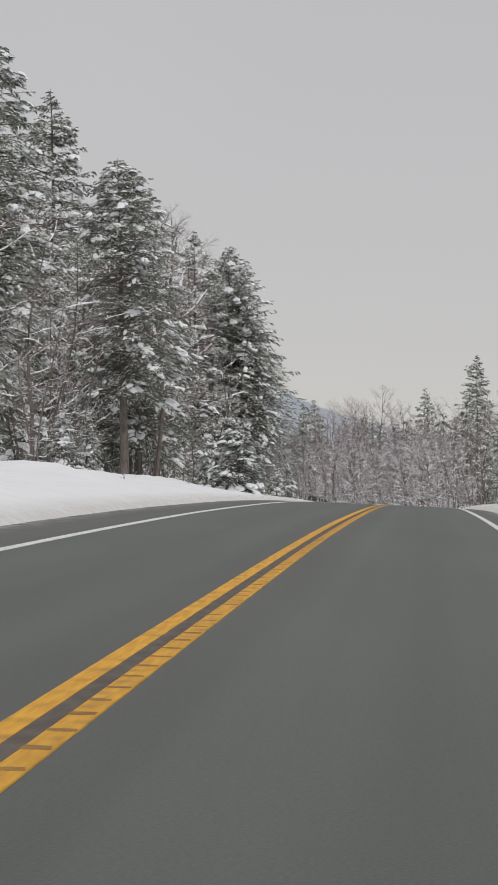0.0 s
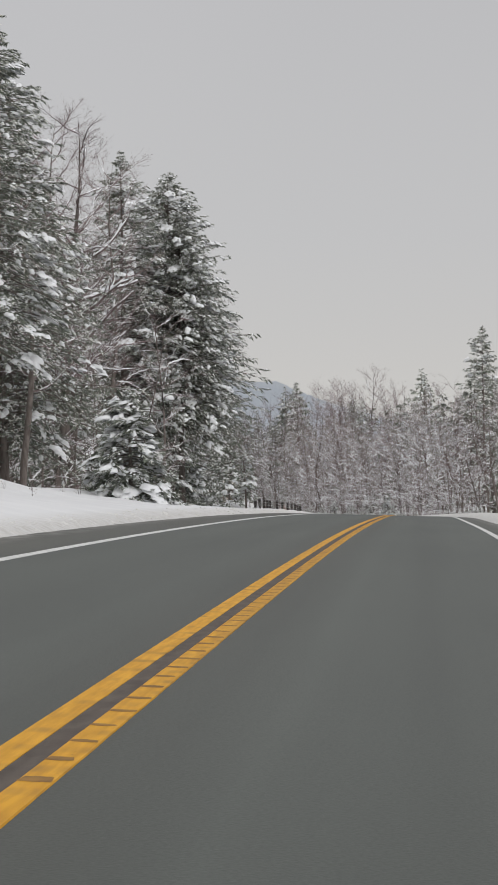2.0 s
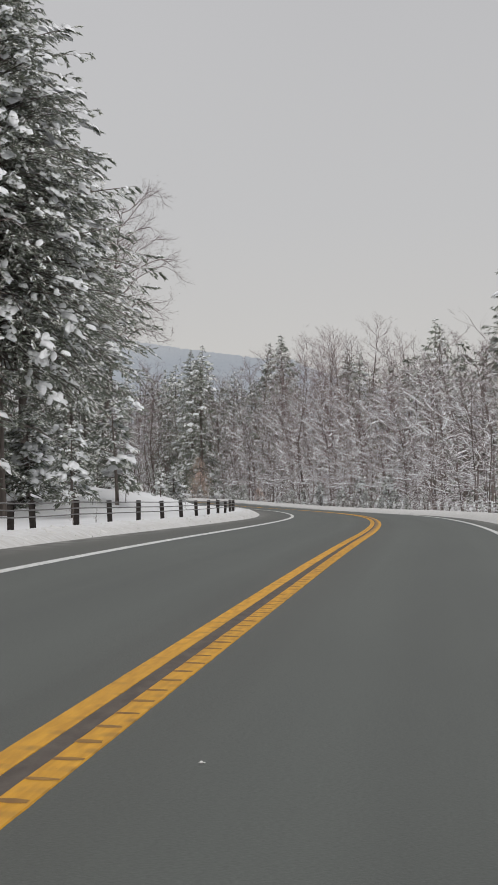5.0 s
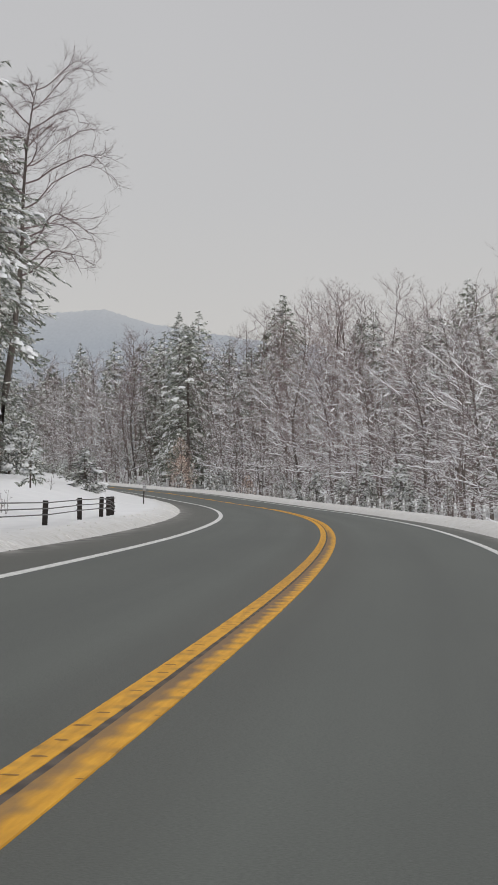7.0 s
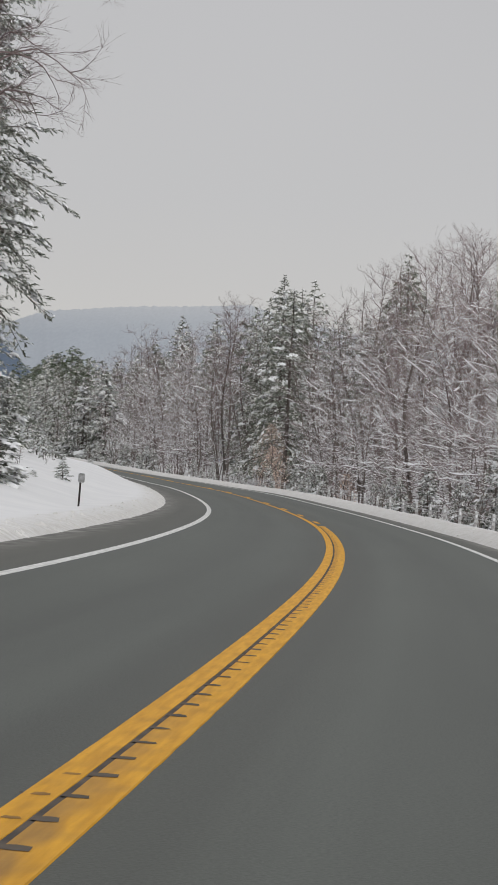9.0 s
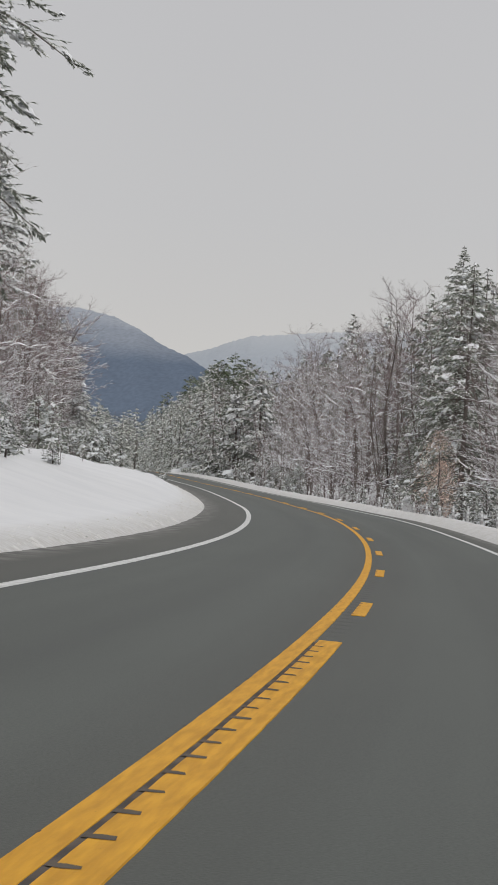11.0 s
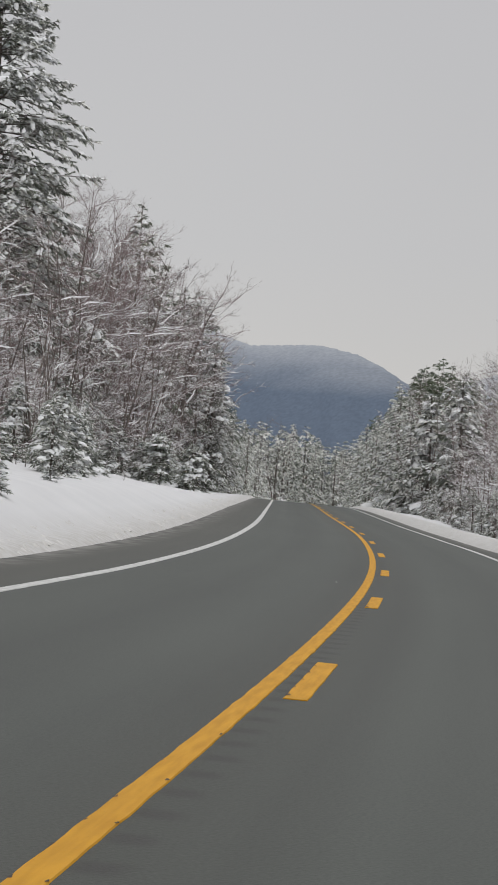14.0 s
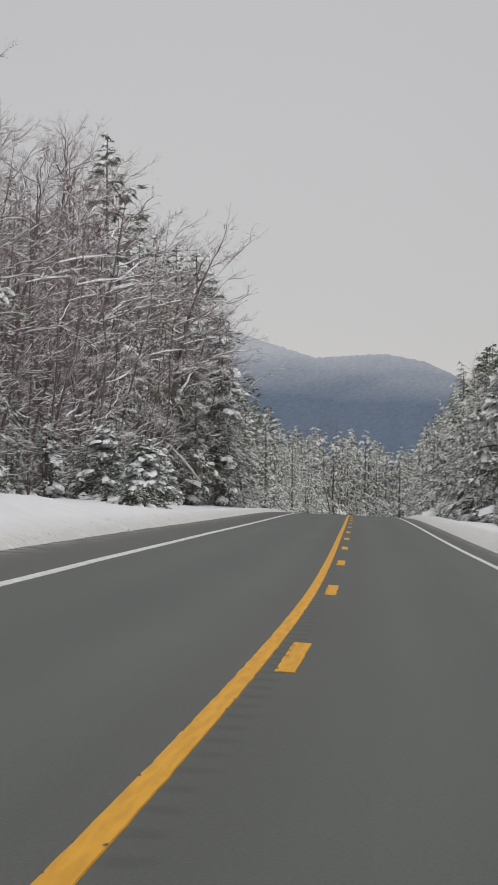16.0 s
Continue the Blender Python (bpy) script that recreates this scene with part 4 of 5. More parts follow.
thicket = Kind("bush", "tangled brown leafless thicket behind the guide rail", "bush", "roadside bushes", bare_meshes(48, 2.6, 1.3, 20, 4, 3, 0.05, TWIG_DARK, 4, 0.4, 0, 0.8, 0.3), 2.6)


def turn():
    return rnd.uniform(0, 6.283)


# --- left of the road: trees that stand out singly ---
for kind, s, o, h in (
    (dark_a, 110.1, 22, 23.5), (hem_a, 154.2, 23, 27.5), (hem_a, 155.2, 17.6, 22.2), (dark_a, 127.4, 24, 22), (hem_e, 218.5, 15.7, 25.4), (hem_e, 236.5, 16.2, 21.0), (hem_b, 228.4, 20, 20), (dark_a, 200.2, 22, 22),
    (hem_d, 347.8, 15.9, 28.0), (haze, 104, 15.5, 11), (haze, 98, 15, 9), (haze, 176, 17.5, 13), (haze, 198, 16.5, 14), (young_a, 341, 14.8, 4.5), (sap, 336, 12.4, 4.0), (hem_a, 326.8, 20, 25), (dark_a, 304.8, 22, 24), (dark_a, 376.8, 22, 22), (dark_a, 402.8, 23, 26),
    (pine_tall, 478.8, 20.5, 35.0), (hem_a, 444.8, 25, 28), (hem_c, 504.9, 20.5, 21.5), (hem_c, 532.9, 19.5, 18), (dark_a, 563, 11.6, 18.6), (bare[0], 548, 10.8, 15.0), (haze, 552, 10.4, 14), (bare[3], 555, 10.2, 13.5), (edge_a, 549, 11.6, 14.5), (edge_a, 520, 14.5, 13.0), (edge_a, 553, 9.4, 14.0), (edge_a, 560, 9.3, 12.0), (haze, 520, 13.5, 16.0), (bare[0], 526, 12.6, 15.6), (haze, 531, 13.4, 15.0), (bare[1], 538, 13.6, 15.0), (haze, 545, 12.6, 13.5), (tall_bare[0], 490, 16.6, 16.6), (tall_bare[1], 503, 14.8, 17.0), (tall_bare[0], 513.7, 15.9, 19.4), (haze, 498, 14.5, 15), (bare[3], 512, 14.0, 17.0), (haze, 484, 15.2, 15), (tall_bare[1], 524, 16.6, 18.5), (tall_bare[0], 472, 14.6, 16.4), (edge_a, 524, 13.6, 15.5), (mid_a, 566, 10.2, 12.0), (edge_a, 561.9, 13.0, 15.5), (pine, 578, 14.6, 18.0), (pine, 590, 15.2, 18.6), (pine, 604, 15.6, 18.4), (pine, 620, 16.0, 18.4), (pine, 640, 12.0, 15.5), (pine, 655, 10.8, 13.0),
    (young_a, 100.9, 14.2, 3.2), (laden, 163.4, 13.4, 4.6), (young_b, 120.3, 16, 3.4), (young_a, 175.8, 15.2, 4.2), (young_b, 184, 14.5, 3.2), (sap, 209.2, 11.0, 3.6), (sap, 217.3, 10.2, 4.2), (young_b, 230.5, 13.2, 2.6),
    (young_a, 509.9, 10.9, 3.2), (young_a, 520.9, 13.2, 5.2), (young_b, 501.9, 12.6, 3.4), (young_b, 527.9, 12.0, 3.0), (young_a, 488.9, 14.4, 4.2), (young_b, 474.8, 15.0, 3.6), (young_a, 539.9, 12.2, 4.0), (young_b, 552.9, 10.8, 3.4), (young_b, 459.8, 15.5, 3.2), (young_a, 444.8, 16.5, 3.6),
    (young_a, 305.8, 13.6, 3.4), (young_b, 313.8, 13.0, 2.6), (young_a, 335.8, 12.8, 3.8), (young_b, 356.8, 13.5, 3.0), (young_b, 389.8, 15, 3.2), (young_b, 416.8, 16, 3.4),
    (bare[3], 94.8, 17, 12.5), (bare[0], 103, 16, 11.5), (tall_bare[0], 184, 19.5, 23.5), (snowy, 150, 15.8, 15.0), (young_a, 238, 14.4, 4.2), (sap, 372, 11.5, 2.4), (sap, 379, 12.4, 2.8), (sap, 405, 11.5, 1.6), (sap, 398, 10.8, 1.2), (sap, 412, 12.2, 1.8), (young_b, 420, 13, 1.8), (sap, 264, 10.5, 2.0), (tall_bare[1], 204.2, 19.0, 24.0), (bare[1], 181.9, 16.5, 10.0), (bare[2], 171.7, 15.8, 8.0),
    (bare[0], 484.9, 16.0, 15.0), (bare[3], 496.9, 15.0, 15.5), (bare[0], 511.9, 14.4, 16.5), (bare[4], 519.9, 15.6, 15.0), (tall_bare[0], 492.9, 18.5, 19), (tall_bare[1], 516.9, 18, 18), (bare[1], 466.8, 17, 13), (bare[2], 452.8, 17.5, 11), (bare[0], 504.9, 17.5, 16), (bare[3], 525.9, 17, 15.5),
):
    kind.put(s, o, h, None if kind in bare or kind in tall_bare or kind is haze else turn())

for s, o, h in ((470, 20.5, 18), (486, 19.2, 17), (500, 19.6, 17.5), (515, 18.4, 18), (524, 18.2, 17), (531, 17.4, 16), (546, 15.4, 15.5)):
    dark_a.put(s, o, h, s * 0.7)
dark_a.put(538.5, 15.6, 23.8, 1.0, 0.15, 1.05)
dark_a.put(545, 14.2, 19.5, 2.0, 0.15, 1.1)
edge_a.put(554, 12.4, 18.8, 3.0, 0.15, 1.1)
haze.put(534, 16.5, 21.5, None)
haze.put(549, 13.2, 18.6, None)
tall_bare[1].put(528, 17.0, 22.0, None)
edge_a.put(558, 11.2, 18.8, 2.5, 0.15, 1.3)
bare[0].put(204, 15.3, 15.2, None, 0.15, 0.75)
hem_e.put(216, 14.7, 21.5, 4.4)
hem_a.put(214, 18.6, 26.4, 2.2)
for kind, s, o, h in ((haze, 493, 13.6, 14.5), (haze, 501, 15.6, 17), (haze, 508, 13.2, 14), (haze, 516, 15.0, 17.5), (haze, 522, 12.4, 13), (haze, 528, 14.8, 17), (haze, 534, 12.4, 13.5), (haze, 540, 14.6, 16), (bare[4], 505, 13.0, 14), (bare[1], 531, 12.0, 13), (haze, 476, 14.4, 14), (haze, 466, 15.4, 14), (haze, 544, 14.0, 19.5), (tall_bare[0], 547, 13.2, 18.5), (haze, 551, 12.4, 17.0)):
    kind.put(s, o, h, None)
leaning.put(541, 12.3, 17.2, float(np.interp(541, LINE, L_TH)))
arching.put(308, 14.3, 22.8, float(np.interp(308, LINE, L_TH)), 0.15, 0.84)
snowy.put(190, 19.2, 24.8, 0.0)
hem_b.put(141.8, 16.8, 20.4, 3.1, 0.15, 1.15)
hem_b.put(116, 21.0, 24.0, 1.0)
hem_b.put(288, 16.8, 25.5, 2.6)
young_a.put(321, 12.6, 3.0, 2.2, 0.15, 1.25)
sap.put(330.7, 10.4, 1.1, 1.0)
young_a.put(290, 9.3, 2.3, 0.6, 0.15, 1.7)
for s, o, h, wide in ((224, 14.6, 4.6, 1.1), (234, 11.0, 1.6, 1.3), (135, 9.1, 4.2, 1.2), (482, 8.1, 3.0, 1.25), (492, 10.4, 3.7, 1.1), (497, 11.9, 3.2, 1.15), (503, 10.2, 2.2, 1.1), (514, 9.6, 2.6, 1.0), (470, 13.2, 2.8, 1.1), (391, 10.2, 1.9, 1.1), (401, 9.8, 2.1, 1.1), (418, 9.8, 2.6, 1.1), (436, 10.6, 2.6, 1.2)):
    laden.put(s, o, h, s * 0.9, 0.15, wide)
for s, o, h in ((386, 9.4, 0.8), (392, 10.2, 1.0), (400, 10.0, 1.1), (404.5, 11.0, 1.3), (410.4, 10.4, 1.0), (414, 11.2, 1.4), (327, 9.4, 0.5), (334, 10.8, 0.8), (338.5, 10.0, 0.9), (344, 10.6, 0.8), (350, 9.8, 0.6)):
    sap.put(s, o, h, s * 1.3, 0.1, 2.0)
hem_a.put(463.5, -20.8, 22.6, 2.0, 0.15, 0.8)
hem_c.put(345, -28.6, 26.0, 4.0, 0.15, 1.0)

# --- right of the road: trees that stand out singly ---
for kind, s, o, h in (
    (dark_a, 472.8, -24.5, 21.5), (dark_a, 416, -30, 20), (dark_a, 437, -27.4, 23.2), (dark_a, 511, -34, 24.5), (tall_bare[0], 373, -13.2, 17.4), (dark_a, 298, 15.5, 13.5), (dark_a, 289, 16.5, 13), (edge_a, 306, 16.5, 11.0), (hem_a, 351, 16.4, 17.5), (tall_bare[0], 392, -21, 20.6), (tall_bare[1], 400, -24, 21.1), (tall_bare[0], 408, -20, 19.6), (tall_bare[1], 384, -19, 19.2), (tall_bare[0], 376, -18, 18.2), (tall_bare[1], 416, -25, 21.1), (tall_bare[1], 424, -22, 20.2), (dark_a, 462.8, -27, 19), (dark_a, 456.8, -33, 23.5), (dark_a, 425.8, -46, 23.5), (dark_a, 441.8, -51, 25), (hem_c, 407.6, -27.7, 18.8), (dark_a, 326.8, -24, 20.5), (dark_a, 334.8, -27, 19), (dark_a, 316.8, -26, 18), (dark_a, 344.8, -25, 16), (dark_a, 452.8, -19.5, 20.5), (dark_a, 476, -36.5, 23.4), (dark_a, 376.8, -28, 17),
    (tall_bare[0], 390.8, -30, 20.2), (tall_bare[1], 432.8, -40, 24.0), (tall_bare[0], 470.8, -16.5, 19.2), (tall_bare[1], 482.8, -19, 18.2), (tall_bare[0], 414.8, -36, 20.2), (tall_bare[1], 402.8, -27, 20.2), (tall_bare[0], 474.8, -33, 20.2), (tall_bare[1], 380.8, -33, 19.2),
    (pine, 618, -12.6, 16.5), (pine, 590, -13.0, 15.5), (pine, 690, -12, 17.0), (bare[1], 606, -10.4, 11.5), (bare[0], 580, -10.8, 11.5), (bare[2], 566, -10.5, 9.5), (bare[4], 628, -10.5, 12.0), (bare[0], 600, -12.5, 14), (pine, 697.9, -23, 23.5), (pine, 683.9, -18, 21.0), (pine, 744.9, -26, 24), (pine, 794.9, -17, 25.0), (pine, 770.9, -20, 23), (pine, 659.9, -22, 20),
    (young_a, 335.8, -11.0, 4.2), (young_a, 349.8, -12.0, 3.4), (young_b, 396.8, -11.5, 3.2), (young_b, 424.8, -12.5, 3.0), (young_a, 376.8, -12.5, 3.0), (young_b, 459.8, -11.5, 2.8), (young_b, 304.8, -11, 2.6), (young_a, 494.9, -11.5, 3.4), (young_b, 509.9, -11, 3.0), (young_a, 534.9, -12, 3.6),
):
    kind.put(s, o, h, None if kind in bare or kind in tall_bare or kind is haze else turn())

for kind, s, o, h in (
    (pine, 676, -13.0, 18.2), (pine, 642, -13.4, 15.6), (pine, 762, -10.9, 19.4), (mid_a, 724, -8.6, 15.6), (mid_b, 742, -8.2, 15.2), (mid_a, 772, -8.0, 16.2), (mid_b, 792, -7.8, 16.0), (mid_a, 700, -9.4, 15.4),
    (sap, 395.9, 10.6, 1.8), (sap, 385.2, 6.7, 0.6), (sap, 398, 7.5, 0.5), (young_b, 407, 8.6, 2.2), (young_a, 415, 9.2, 2.8), (young_b, 424, 9.6, 2.4), (sap, 309, 8.6, 0.7), (sap, 304.5, 9.3, 0.35), (young_b, 428, 11.2, 2.4),
    (young_a, 355, -10.9, 3.6), (young_a, 320, -10.6, 4.2), (young_b, 310, -10.4, 2.5), (young_b, 368, -10.6, 2.4), (young_a, 452, 12.4, 3.4), (young_a, 462, 12.9, 4.0), (young_b, 470, 12.0, 2.8),
):
    kind.put(s, o, h, s * 1.7, 0.15, 1.9 if h < 1 else 1.0)


for s, o, h in ((302, -14.6, 12), (311, -13.4, 11), (319, -15.8, 14), (327, -13.8, 12), (336, -15.4, 13.5), (345, -13.6, 11.5), (353, -15.6, 14), (362, -13.8, 12.5), (371, -16, 14.5), (381, -14, 12.5), (390, -15.8, 14), (400, -14, 12), (472, -14.2, 12), (484, -15.4, 13), (497, -14, 12), (511, -15, 13)):
    reaching.put(s, o, h, None)


# --- rows along the edge of the woods on both sides ---
def row(o0, step, lo, hi, kinds, hh, spread):
    s = lo
    while s < hi:
        p, o = s + rnd.uniform(-1.5, 1.5), o0 + rnd.uniform(-spread, spread)
        kind, h, a = rnd.choice(kinds), rnd.uniform(*hh), turn()
        a = None if kind in bare or kind is haze else a
        # a gap in the edge of the woods lets the big hemlock and the beech show
        x, y, z = on_line(p, o)
        aside = (x + 0.6) * 0.991 + (y - 222) * 0.137
        if not (h > 3.4 and o < 0 and ((416 < p < 462 and o > -12.3 - (p - 416) * 0.16) or (400 < y < 470 and -3.5 < aside < 3.0))):
            kind.put(p, o, h, a)
        s += step * rnd.uniform(0.75, 1.25)


row(14.2, 11, 432, 510, [young_a, young_b], (1.6, 4.4), 1.6)
row(12.8, 7, 500, 562, [young_a, young_b, brush], (1.8, 4.8), 1.0)
row(13.8, 6, 440, 556, [brush, haze, bare[2]], (2.0, 6.5), 1.5)
row(16.5, 3.4, 436, 548, [haze, haze, haze, bare[1]], (9, 14), 2.0)
row(20, 8, 126, 350, [dark_a, bare[3], haze], (13, 18), 2)
row(18.5, 5.5, 356, 480, [bare[0], bare[4], bare[3], bare[1]], (11, 15), 2)
row(18.5, 4.2, 484, 552, [bare[0], haze, bare[3], dark_a], (14, 17.5), 2.0)
row(10.8, 5.5, 572, 800, [mid_a, mid_b], (7, 12), 1.2)
row(14.0, 6.5, 570, 800, [mid_a, mid_b, mid_b, bare[2]], (11, 15), 1.5)
row(18.5, 7.5, 564, 800, [mid_a, mid_b, pine], (15, 19.5), 2)
row(-13.5, 5.0, 296, 560, bare + [haze], (7, 11.5), 1.6)
row(-17, 5.5, 294, 600, bare + [haze], (11, 15.5), 1.6)
row(-22, 6.5, 294, 620, [bare[3], haze, tall_bare[0], tall_bare[1], dark_a], (14.5, 18), 1.8)
row(-27, 6, 385, 480, [haze, tall_bare[0], dark_a, dark_a], (16.5, 19.5), 2.0)
row(-26, 7, 470, 600, [dark_a, haze, tall_bare[0], dark_a], (18, 22), 3)
row(-11.5, 5.0, 545, 640, [mid_b, young_a, bare[2], mid_a], (8, 13), 1.4)
row(-7.8, 5.0, 640, 790, [mid_b, mid_a], (9, 12.5), 0.7)
row(-10.4, 5.0, 600, 800, [mid_b, mid_a], (13, 16.5), 0.9)
row(-14.5, 5.0, 558, 625, [mid_a, pine, mid_a, bare[0], mid_b], (13, 16.2), 1.4)
row(-14.5, 5.5, 625, 800, [mid_a, pine, mid_a, mid_b], (16, 20), 1.4)
row(-20, 6.5, 640, 800, [mid_a, pine, mid_b], (16, 20), 1.8)
row(-9.8, 3.6, 290, 560, [brush, thicket, thicket, young_b], (1.6, 3.2), 0.9)
row(-9.4, 6.0, 560, 780, [brush, young_b, young_a], (1.6, 3.4), 0.8)


# --- the deep woods behind: too many and too far to tell apart ---
def proto(parts, height, slots):
    out = []
    for name, me in parts:
        v = np.empty(len(me.vertices) * 3)
        me.vertices.foreach_get("co", v)
        out.append((v.reshape(-1, 3), [tuple(p.vertices) for p in me.polygons], slots[name]))
        bpy.data.meshes.remove(me)
    return height, out


DEEP = [BARK, NEEDLE, SNOW, TWIG_DARK, NEEDLE_WHITE]
PROTOS = {
    "dark": proto(conifer_meshes(15, 18, 4.0, 0.12, 38, 7, 4, 0.2, NEEDLE, 0.4, 0.95, 0.8, 3), 18, {"trunk": 0, "crown": 1, "snow_load": 2}),
    "frost": proto(conifer_meshes(16, 16, 3.4, 0.02, 44, 7, 4, 0.45, NEEDLE_WHITE, 0.4, 0.75, 0.75, 3), 16, {"trunk": 0, "crown": 4, "snow_load": 2}),
    "twigs": proto(bare_meshes(17, 15, 4.6, 12, 5, 3, 0.10, TWIG_DARK, 1, 0.25, 0, 1, 0.45), 15, {"trunk": 0, "crown": 3, "snow_load": 2}),
    "brown": proto(bare_meshes(18, 15, 4.2, 12, 5, 3, 0.10, TWIG_DARK, 2, 0.25, 0, 1, 0.3), 15, {"trunk": 0, "crown": 3, "snow_load": 2}),
}


def build_woods(name, label, patches):
    verts, faces, mats, n = [], [], [], 0
    for s0, s1, o0, o1, count, hh, pick in patches:
        for i in range(count):
            s, o = s0 + (s1 - s0) * (i + rnd.random()) / count, rnd.uniform(o0, o1)
            height, parts = PROTOS[rnd.choice(pick)]
            k = rnd.uniform(*hh) / height
            x, y, z = ground(s, o, 0.2)
            a = turn()
            ca, sa = math.cos(a) * k, math.sin(a) * k
            for v, f, slot in parts:
                verts.append(np.stack([v[:, 0] * ca - v[:, 1] * sa + x, v[:, 0] * sa + v[:, 1] * ca + y, v[:, 2] * k + z], 1))
                faces.extend([tuple(j + n for j in t) for t in f])
                mats.extend([slot] * len(f))
                n += len(v)
    me = bpy.data.meshes.new(name)
    me.from_pydata(np.concatenate(verts).tolist(), [], faces)
    for m in DEEP:
        me.materials.append(m)
    me.polygons.foreach_set("material_index", mats)
    tagged(new(name, me), label, "woods", kind="stuff")


build_woods("deep_woods_left", "dense dark woods of conifers and bare trees behind the bank", [
    (92, 350, 25, 34, 40, (16, 21), ["dark", "dark", "brown"]), (95, 400, 34, 50, 20, (18, 24), ["dark"]),
    (350, 565, 21.5, 30, 50, (14, 19), ["brown", "twigs", "brown", "dark"]), (380, 600, 32, 44, 24, (17, 22), ["dark"]),
    (560, 860, 22, 36, 36, (16, 20), ["frost", "dark", "frost"]),
    (815, 960, 9, 22, 60, (17.5, 21.5), ["frost", "frost", "frost", "brown"]), (850, 1010, 6.5, 13, 30, (16, 19.5), ["frost"]), (850, 990, 22, 60, 24, (16, 20), ["frost", "frost", "dark"]),
])
build_woods("deep_woods_right", "dense grey woods of bare trees and conifers beyond the guide rail", [
    (300, 640, -25, -33, 50, (17, 21), ["brown", "twigs", "dark"]), (305, 680, -33, -50, 34, (17, 21), ["dark", "brown", "brown"]),
    (620, 860, -23, -36, 46, (16, 20), ["frost", "dark"]), (800, 900, -10, -22, 22, (12, 16), ["frost"]),
])


# ---------- young beech that kept its dead leaves ----------
def build_beech(s, o, height, seed, label):
    rng = random.Random(seed)
    x, y, z = ground(s, o, 0.1)
    root = empty("beech_sapling", label, "tree", "beech saplings", Matrix.Translation((x, y, z)))
    for name, me in bare_meshes(seed, height, height * 0.28, 26, 6, 3, 0.08, TWIG_DARK, 1, 0.3, 0, 1, 0.0):
        if name != "snow_load":
            part(name, me, root)
    leaves = Soup()
    for i in range(1250):
        u = rng.random() ** 0.8
        a, rr = rng.uniform(0, 6.28), height * 0.27 * math.sqrt(rng.random()) * math.sin(math.pi * min(0.95, u * 0.75 + 0.2))
        p = Vector((rr * math.cos(a), rr * math.sin(a), height * (0.06 + 0.9 * u)))
        d = Vector((rng.uniform(-1, 1), rng.uniform(-1, 1), rng.uniform(-1, 0.3))).normalized()
        w = d.cross(Vector((rng.uniform(-1, 1), rng.uniform(-1, 1), 1))).normalized() * 0.045
        leaves.add([tuple(p), tuple(p + d * 0.075 + w), tuple(p + d * 0.15), tuple(p + d * 0.075 - w)], [(0, 1, 2, 3)])
    part("leaves", leaves.mesh("leaves", DEADLEAF), root, "withered tan leaves")


build_beech(428, -13.2, 7.0, 51, "young beech holding withered tan leaves")
build_beech(433, -14.4, 5.0, 52, "young beech holding withered tan leaves")
build_beech(397, -13.4, 3.0, 53, "small beech with a few reddish leaves")


# ---------- dead birch stem leaning in the young trees ----------
def build_fallen_stem(top, foot):
    root = empty("fallen_birch", "pale dead birch stem leaning in the young spruces", "log", "", Matrix.Translation(foot))
    sp, snow = Soup(), Soup()
    d = Vector(top) - Vector(foot)
    pts = [d * u + Vector((0, 0, 0.10 * math.sin(u * 3.1))) for u in (-0.12, 0, 0.25, 0.5, 0.75, 1.0)]
    sp.tube(pts, [0.075, 0.072, 0.066, 0.06, 0.052, 0.04], 7, True)
    part("stem", sp.mesh("stem", BIRCH, True), root)
    snow.tube([p + Vector((0, 0, 0.07)) for p in pts[1:]], [0.03, 0.06, 0.065, 0.06, 0.02], 6)
    part("snow_load", snow.mesh("snow_load", SNOW, True), root, "snow lying along the stem")


build_fallen_stem(on_line(540, 11.76, 4.4), on_line(543, 10.1, 2.4))


# ---------- cable guide rails ----------
def post_mesh(h, material):
    """A slim rolled-steel I post, with a web and two flanges."""
    sp = Soup()
    w, d, t = 0.055, 0.11, 0.016
    for x0, x1, y0, y1 in ((-w, w, -d / 2, -d / 2 + t), (-w, w, d / 2 - t, d / 2), (-0.014, 0.014, -d / 2 + t, d / 2 - t)):
        c = [(x0, y0), (x1, y0), (x1, y1), (x0, y1)]
        sp.add([(x, y, -0.6) for x, y in c] + [(x, y, h) for x, y in c], [(0, 1, 5, 4), (1, 2, 6, 5), (2, 3, 7, 6), (3, 0, 4, 7), (4, 5, 6, 7)])
    return sp.mesh("post", material)


def cap_mesh(h):
    sp = Soup()
    sp.lump((0, 0, h), (1, 0, 0), (0, 1, 0), (0, 0, 1), 0.075, 0.07, 0.05)
    sp.lump((0, -0.05, h - 0.16), (0, 0, 1), (1, 0, 0), (0, -1, 0), 0.16, 0.055, 0.03)
    return sp.mesh("snow_cap", SNOW, True)


def clip_mesh():
    """A hooked band round the post at a cable."""
    sp = Soup()
    for z0, z1, e in ((-0.018, 0.018, 0.062), (-0.008, 0.008, 0.085)):
        q = [(-e, -e), (e, -e), (e, e), (-e, e)]
        sp.add([(x, y, z0) for x, y in q] + [(x, y, z1) for x, y in q], [(0, 1, 5, 4), (1, 2, 6, 5), (2, 3, 7, 6), (3, 0, 4, 7), (4, 5, 6, 7), (3, 2, 1, 0)])
    return sp.mesh("cable_clip", CABLE)


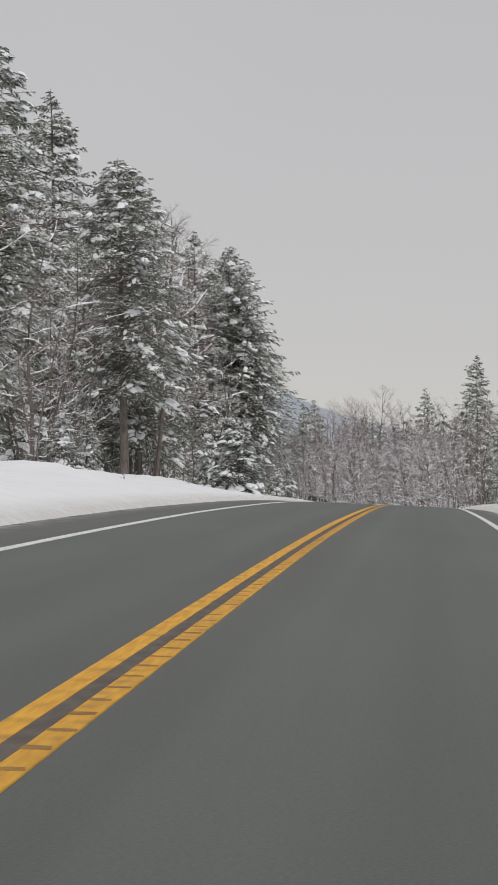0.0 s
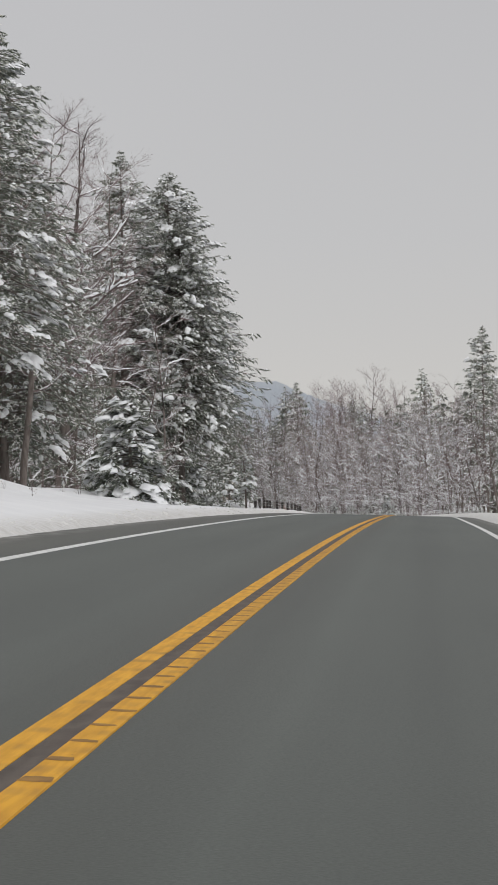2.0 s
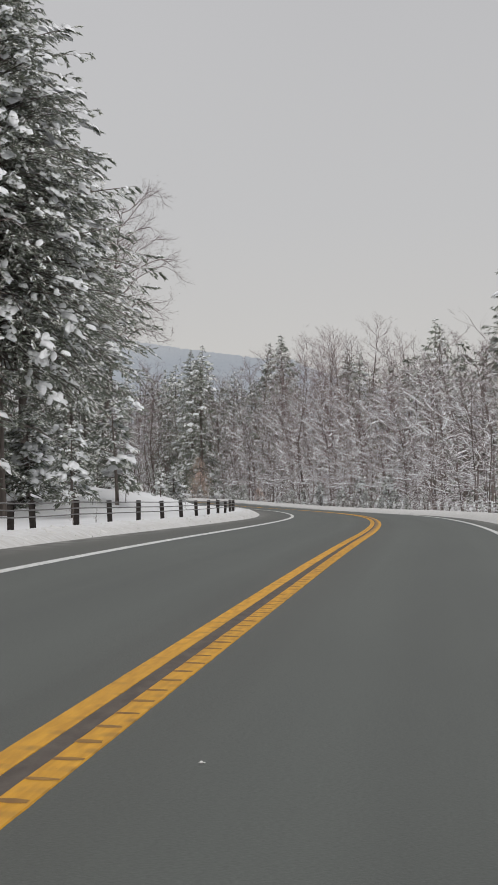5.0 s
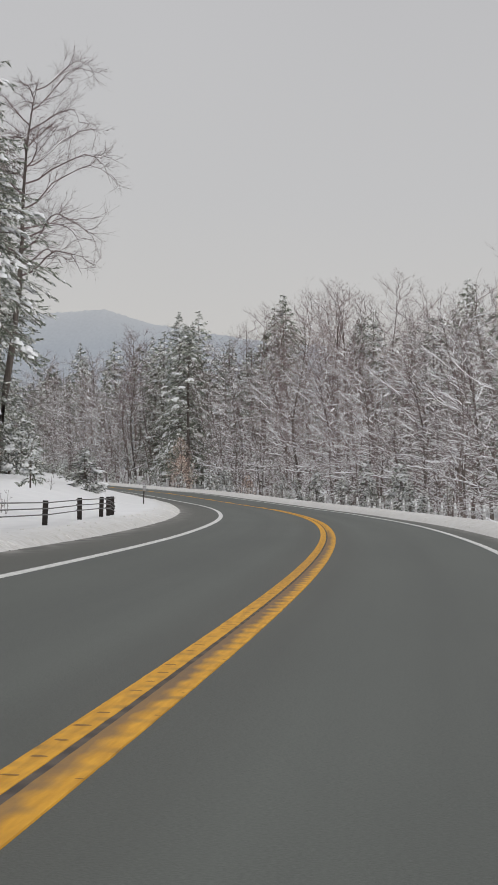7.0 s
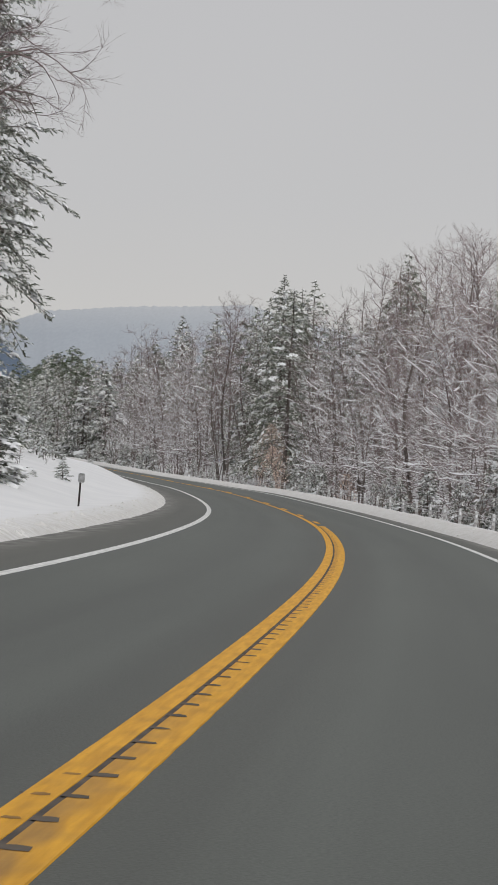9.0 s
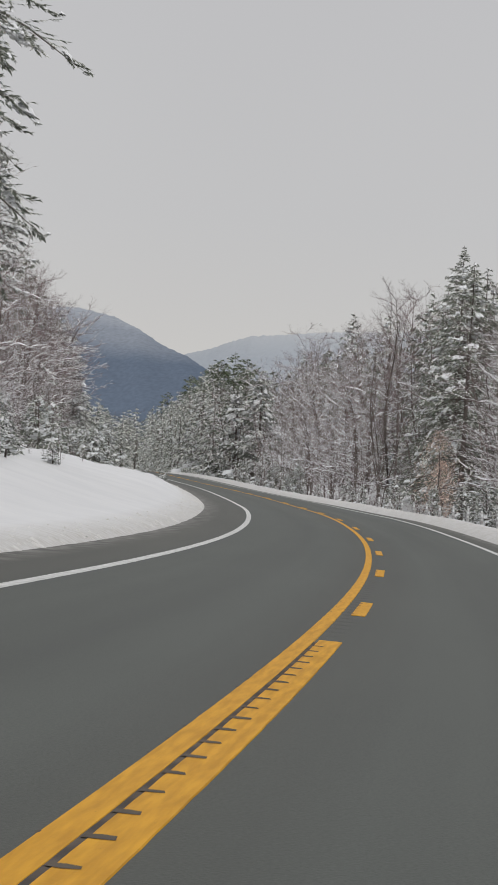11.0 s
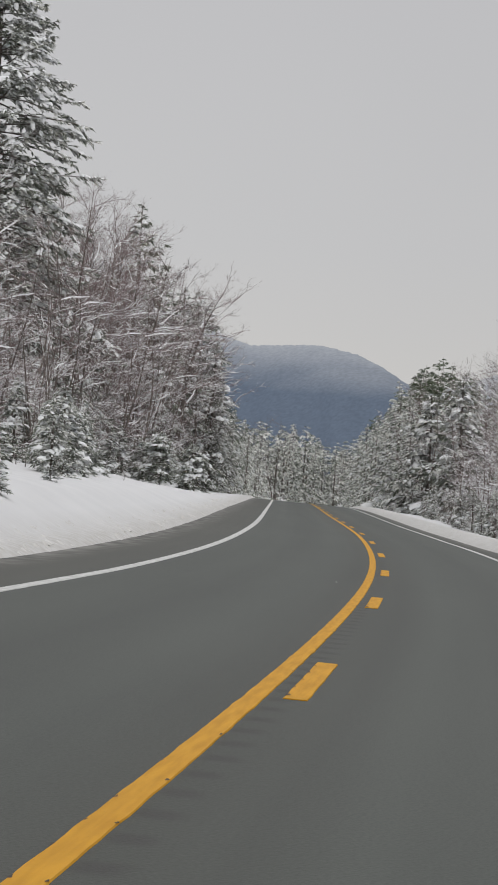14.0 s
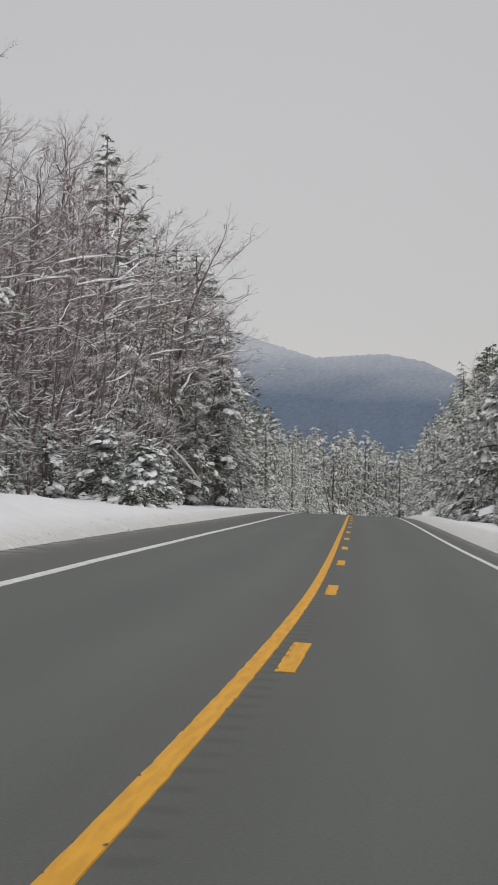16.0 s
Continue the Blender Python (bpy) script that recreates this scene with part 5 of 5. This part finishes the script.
def build_rail(label, stations, off, height, material, cables, capped, drop_ends, wire, clip=None):
    root = empty("guide_rail", label, "guard rail", "guide rails")
    pm, cm = post_mesh(height, material), cap_mesh(height) if capped else None
    rng = random.Random(int(stations[0]))
    tops = []
    for s in stations:
        x, y, z = ground(s, off)
        z = z if capped else z - (0.22 if s == stations[0] else 0.05)
        th = float(np.interp(s, LINE, L_TH))
        ob = part("post", pm, root)
        ob.matrix_basis = pose(x, y, z, rng.uniform(-2.5, 2.5), rng.uniform(-2.5, 2.5), math.degrees(th))
        if clip is not None:
            for h in cables:
                c = part("cable_clip", clip, ob, "galvanised cable clip")
                c.matrix_basis = Matrix.Translation((0, 0, h * height))
        if capped:
            cp = part("snow_cap", cm, ob)
        tops.append((x, y, z))
    side = 0.085 if off < 0 else -0.085
    for h in cables:
        sp = Soup()
        pts = []
        for i, (p, s) in enumerate(zip(tops, stations)):
            th = float(np.interp(s, LINE, L_TH))
            hh = h * height
            if i < drop_ends or i >= len(tops) - drop_ends:
                hh *= 0.55 if i in (0, len(tops) - 1) else 0.85
            pts.append((p[0] - math.cos(th) * side, p[1] - math.sin(th) * side, p[2] + hh))
        if not capped:
            # the cables run down to an anchor in the snow
            a = ground(stations[0] - 3.6, off + 0.1, 0.05)
            pts.insert(0, a)
        sp.tube(pts, [0.014] * len(pts), 5)
        part("cable", sp.mesh("cable", wire), root, "steel cable")


left_posts = [158.9, 162.2, 165.1, 167.7, 170.1, 175.6, 181.0, 186.8, 193.1, 199.4, 205.9, 212.5, 219.6, 227.0, 234.3, 240.5, 243.0, 244.5]
build_rail("dark weathered steel cable guide rail standing in snow", left_posts, 6.25, 0.60, RUST, (0.92, 0.70, 0.48), False, 2, CABLE, clip_mesh())
build_rail("snow-plastered cable guide rail along the outside of the bend", [200 + 4.88 * i for i in range(48)], -6.1, 0.55, GALV, (0.85, 0.6), True, 1, GALV)


# ---------- small roadside sign, seen from behind ----------
def build_sign(s, o, height):
    x, y, z = ground(s, o, 0.0)
    root = empty("roadside_sign", "small grey sign panel on a slim steel post", "sign", "", pose(x, y, z - 0.25, 0, 2.0, 10))
    sp = Soup()
    for a, b, c, d in ((-0.025, 0.025, -0.02, -0.012), (-0.025, -0.017, -0.012, 0.02), (0.017, 0.025, -0.012, 0.02)):
        q = [(a, c), (b, c), (b, d), (a, d)]
        sp.add([(px, py, -0.5) for px, py in q] + [(px, py, height) for px, py in q], [(0, 1, 5, 4), (1, 2, 6, 5), (2, 3, 7, 6), (3, 0, 4, 7), (4, 5, 6, 7)])
    part("post", sp.mesh("post", RUST), root)
    bm = bmesh.new()
    bmesh.ops.create_cube(bm, size=1, matrix=Matrix.Translation((0.02, -0.03, height - 0.10)) @ Matrix.Diagonal((0.17, 0.006, 0.24, 1)))
    bmesh.ops.bevel(bm, geom=[e for e in bm.edges if abs(e.verts[0].co.y - e.verts[1].co.y) > 0.003], offset=0.02, segments=3, affect="EDGES")
    me = bpy.data.meshes.new("panel")
    bm.to_mesh(me)
    me.materials.append(SIGN_BACK)
    part("panel", me, root, "bare aluminium panel")
    cap = Soup()
    cap.lump((0.02, -0.03, height + 0.03), (1, 0, 0), (0, 1, 0), (0, 0, 1), 0.085, 0.03, 0.03)
    part("snow_cap", cap.mesh("snow_cap", SNOW, True), root)


build_sign(286.6, 6.5, 1.10)


# ---------- weeds through the snow, clods along the ploughed edge ----------
weed = Kind("weed", "dry weed stalks poking through the snow", "weed", "dry weeds", bare_meshes(61, 0.7, 0.22, 10, 3, 2, 0.25, TWIG_DARK, 2, 0.5, 0, 0.3, 0.0), 0.7)
for lo, hi, n, o0, o1 in ((78, 150, 20, 9, 14), (185, 245, 12, 8, 12), (262, 340, 8, 9.5, 13), (350, 470, 36, 9.0, 15), (470, 540, 8, 9, 11)):
    for i in range(n):
        weed.put(rnd.uniform(lo, hi), rnd.uniform(o0, o1), rnd.uniform(0.35, 0.95), turn(), 0.05)


def build_lost_clod(s, o, k):
    sp = Soup()
    x, y, z = on_line(s, o, road_dz(s, o))
    sp.lump((x, y, z + k * 0.25), (0.9, 0.4, 0), (-0.4, 0.9, 0), (0, 0, 1), k, k * 0.75, k * 0.7)
    sp.lump((x + k * 0.8, y + k * 0.5, z + k * 0.15), (0.3, 0.9, 0), (0.9, -0.3, 0), (0, 0, 1), k * 0.5, k * 0.4, k * 0.4)
    root = empty("snow_clod", "small clod of snow lying on the asphalt", "snow", "lost clods")
    part("lump", sp.mesh("lump", SNOW_PLOUGHED, True), root)


def build_ploughed_edge():
    # broken lumps of older snow along the foot of the bank
    sp = Soup()
    rng = random.Random(18)
    for i in range(3600):
        s = rng.uniform(60, 470)
        o = 4.98 + 0.8 * rng.random() ** 1.3 if rng.random() < 0.8 else -4.36 - 0.6 * rng.random() ** 1.3
        x, y, z = ground(s, o)
        a = rng.uniform(0, 6.28)
        k = 0.04 + 0.12 * rng.random() ** 2.6
        sp.lump((x, y, z - k * 0.30), (math.cos(a), math.sin(a), rng.uniform(-0.3, 0.3)), (-math.sin(a), math.cos(a), 0), (0, 0, 1), k, k * rng.uniform(0.5, 0.9), k * rng.uniform(0.55, 0.85))
    tagged(new("ploughed_snow", sp.mesh("ploughed_snow", SNOW_PLOUGHED)), "lumpy off-white ploughed snow along the road edge", "snow", kind="stuff")


build_ploughed_edge()
build_lost_clod(134.67, -0.64, 0.016)
build_lost_clod(378.2, 0.53, 0.014)
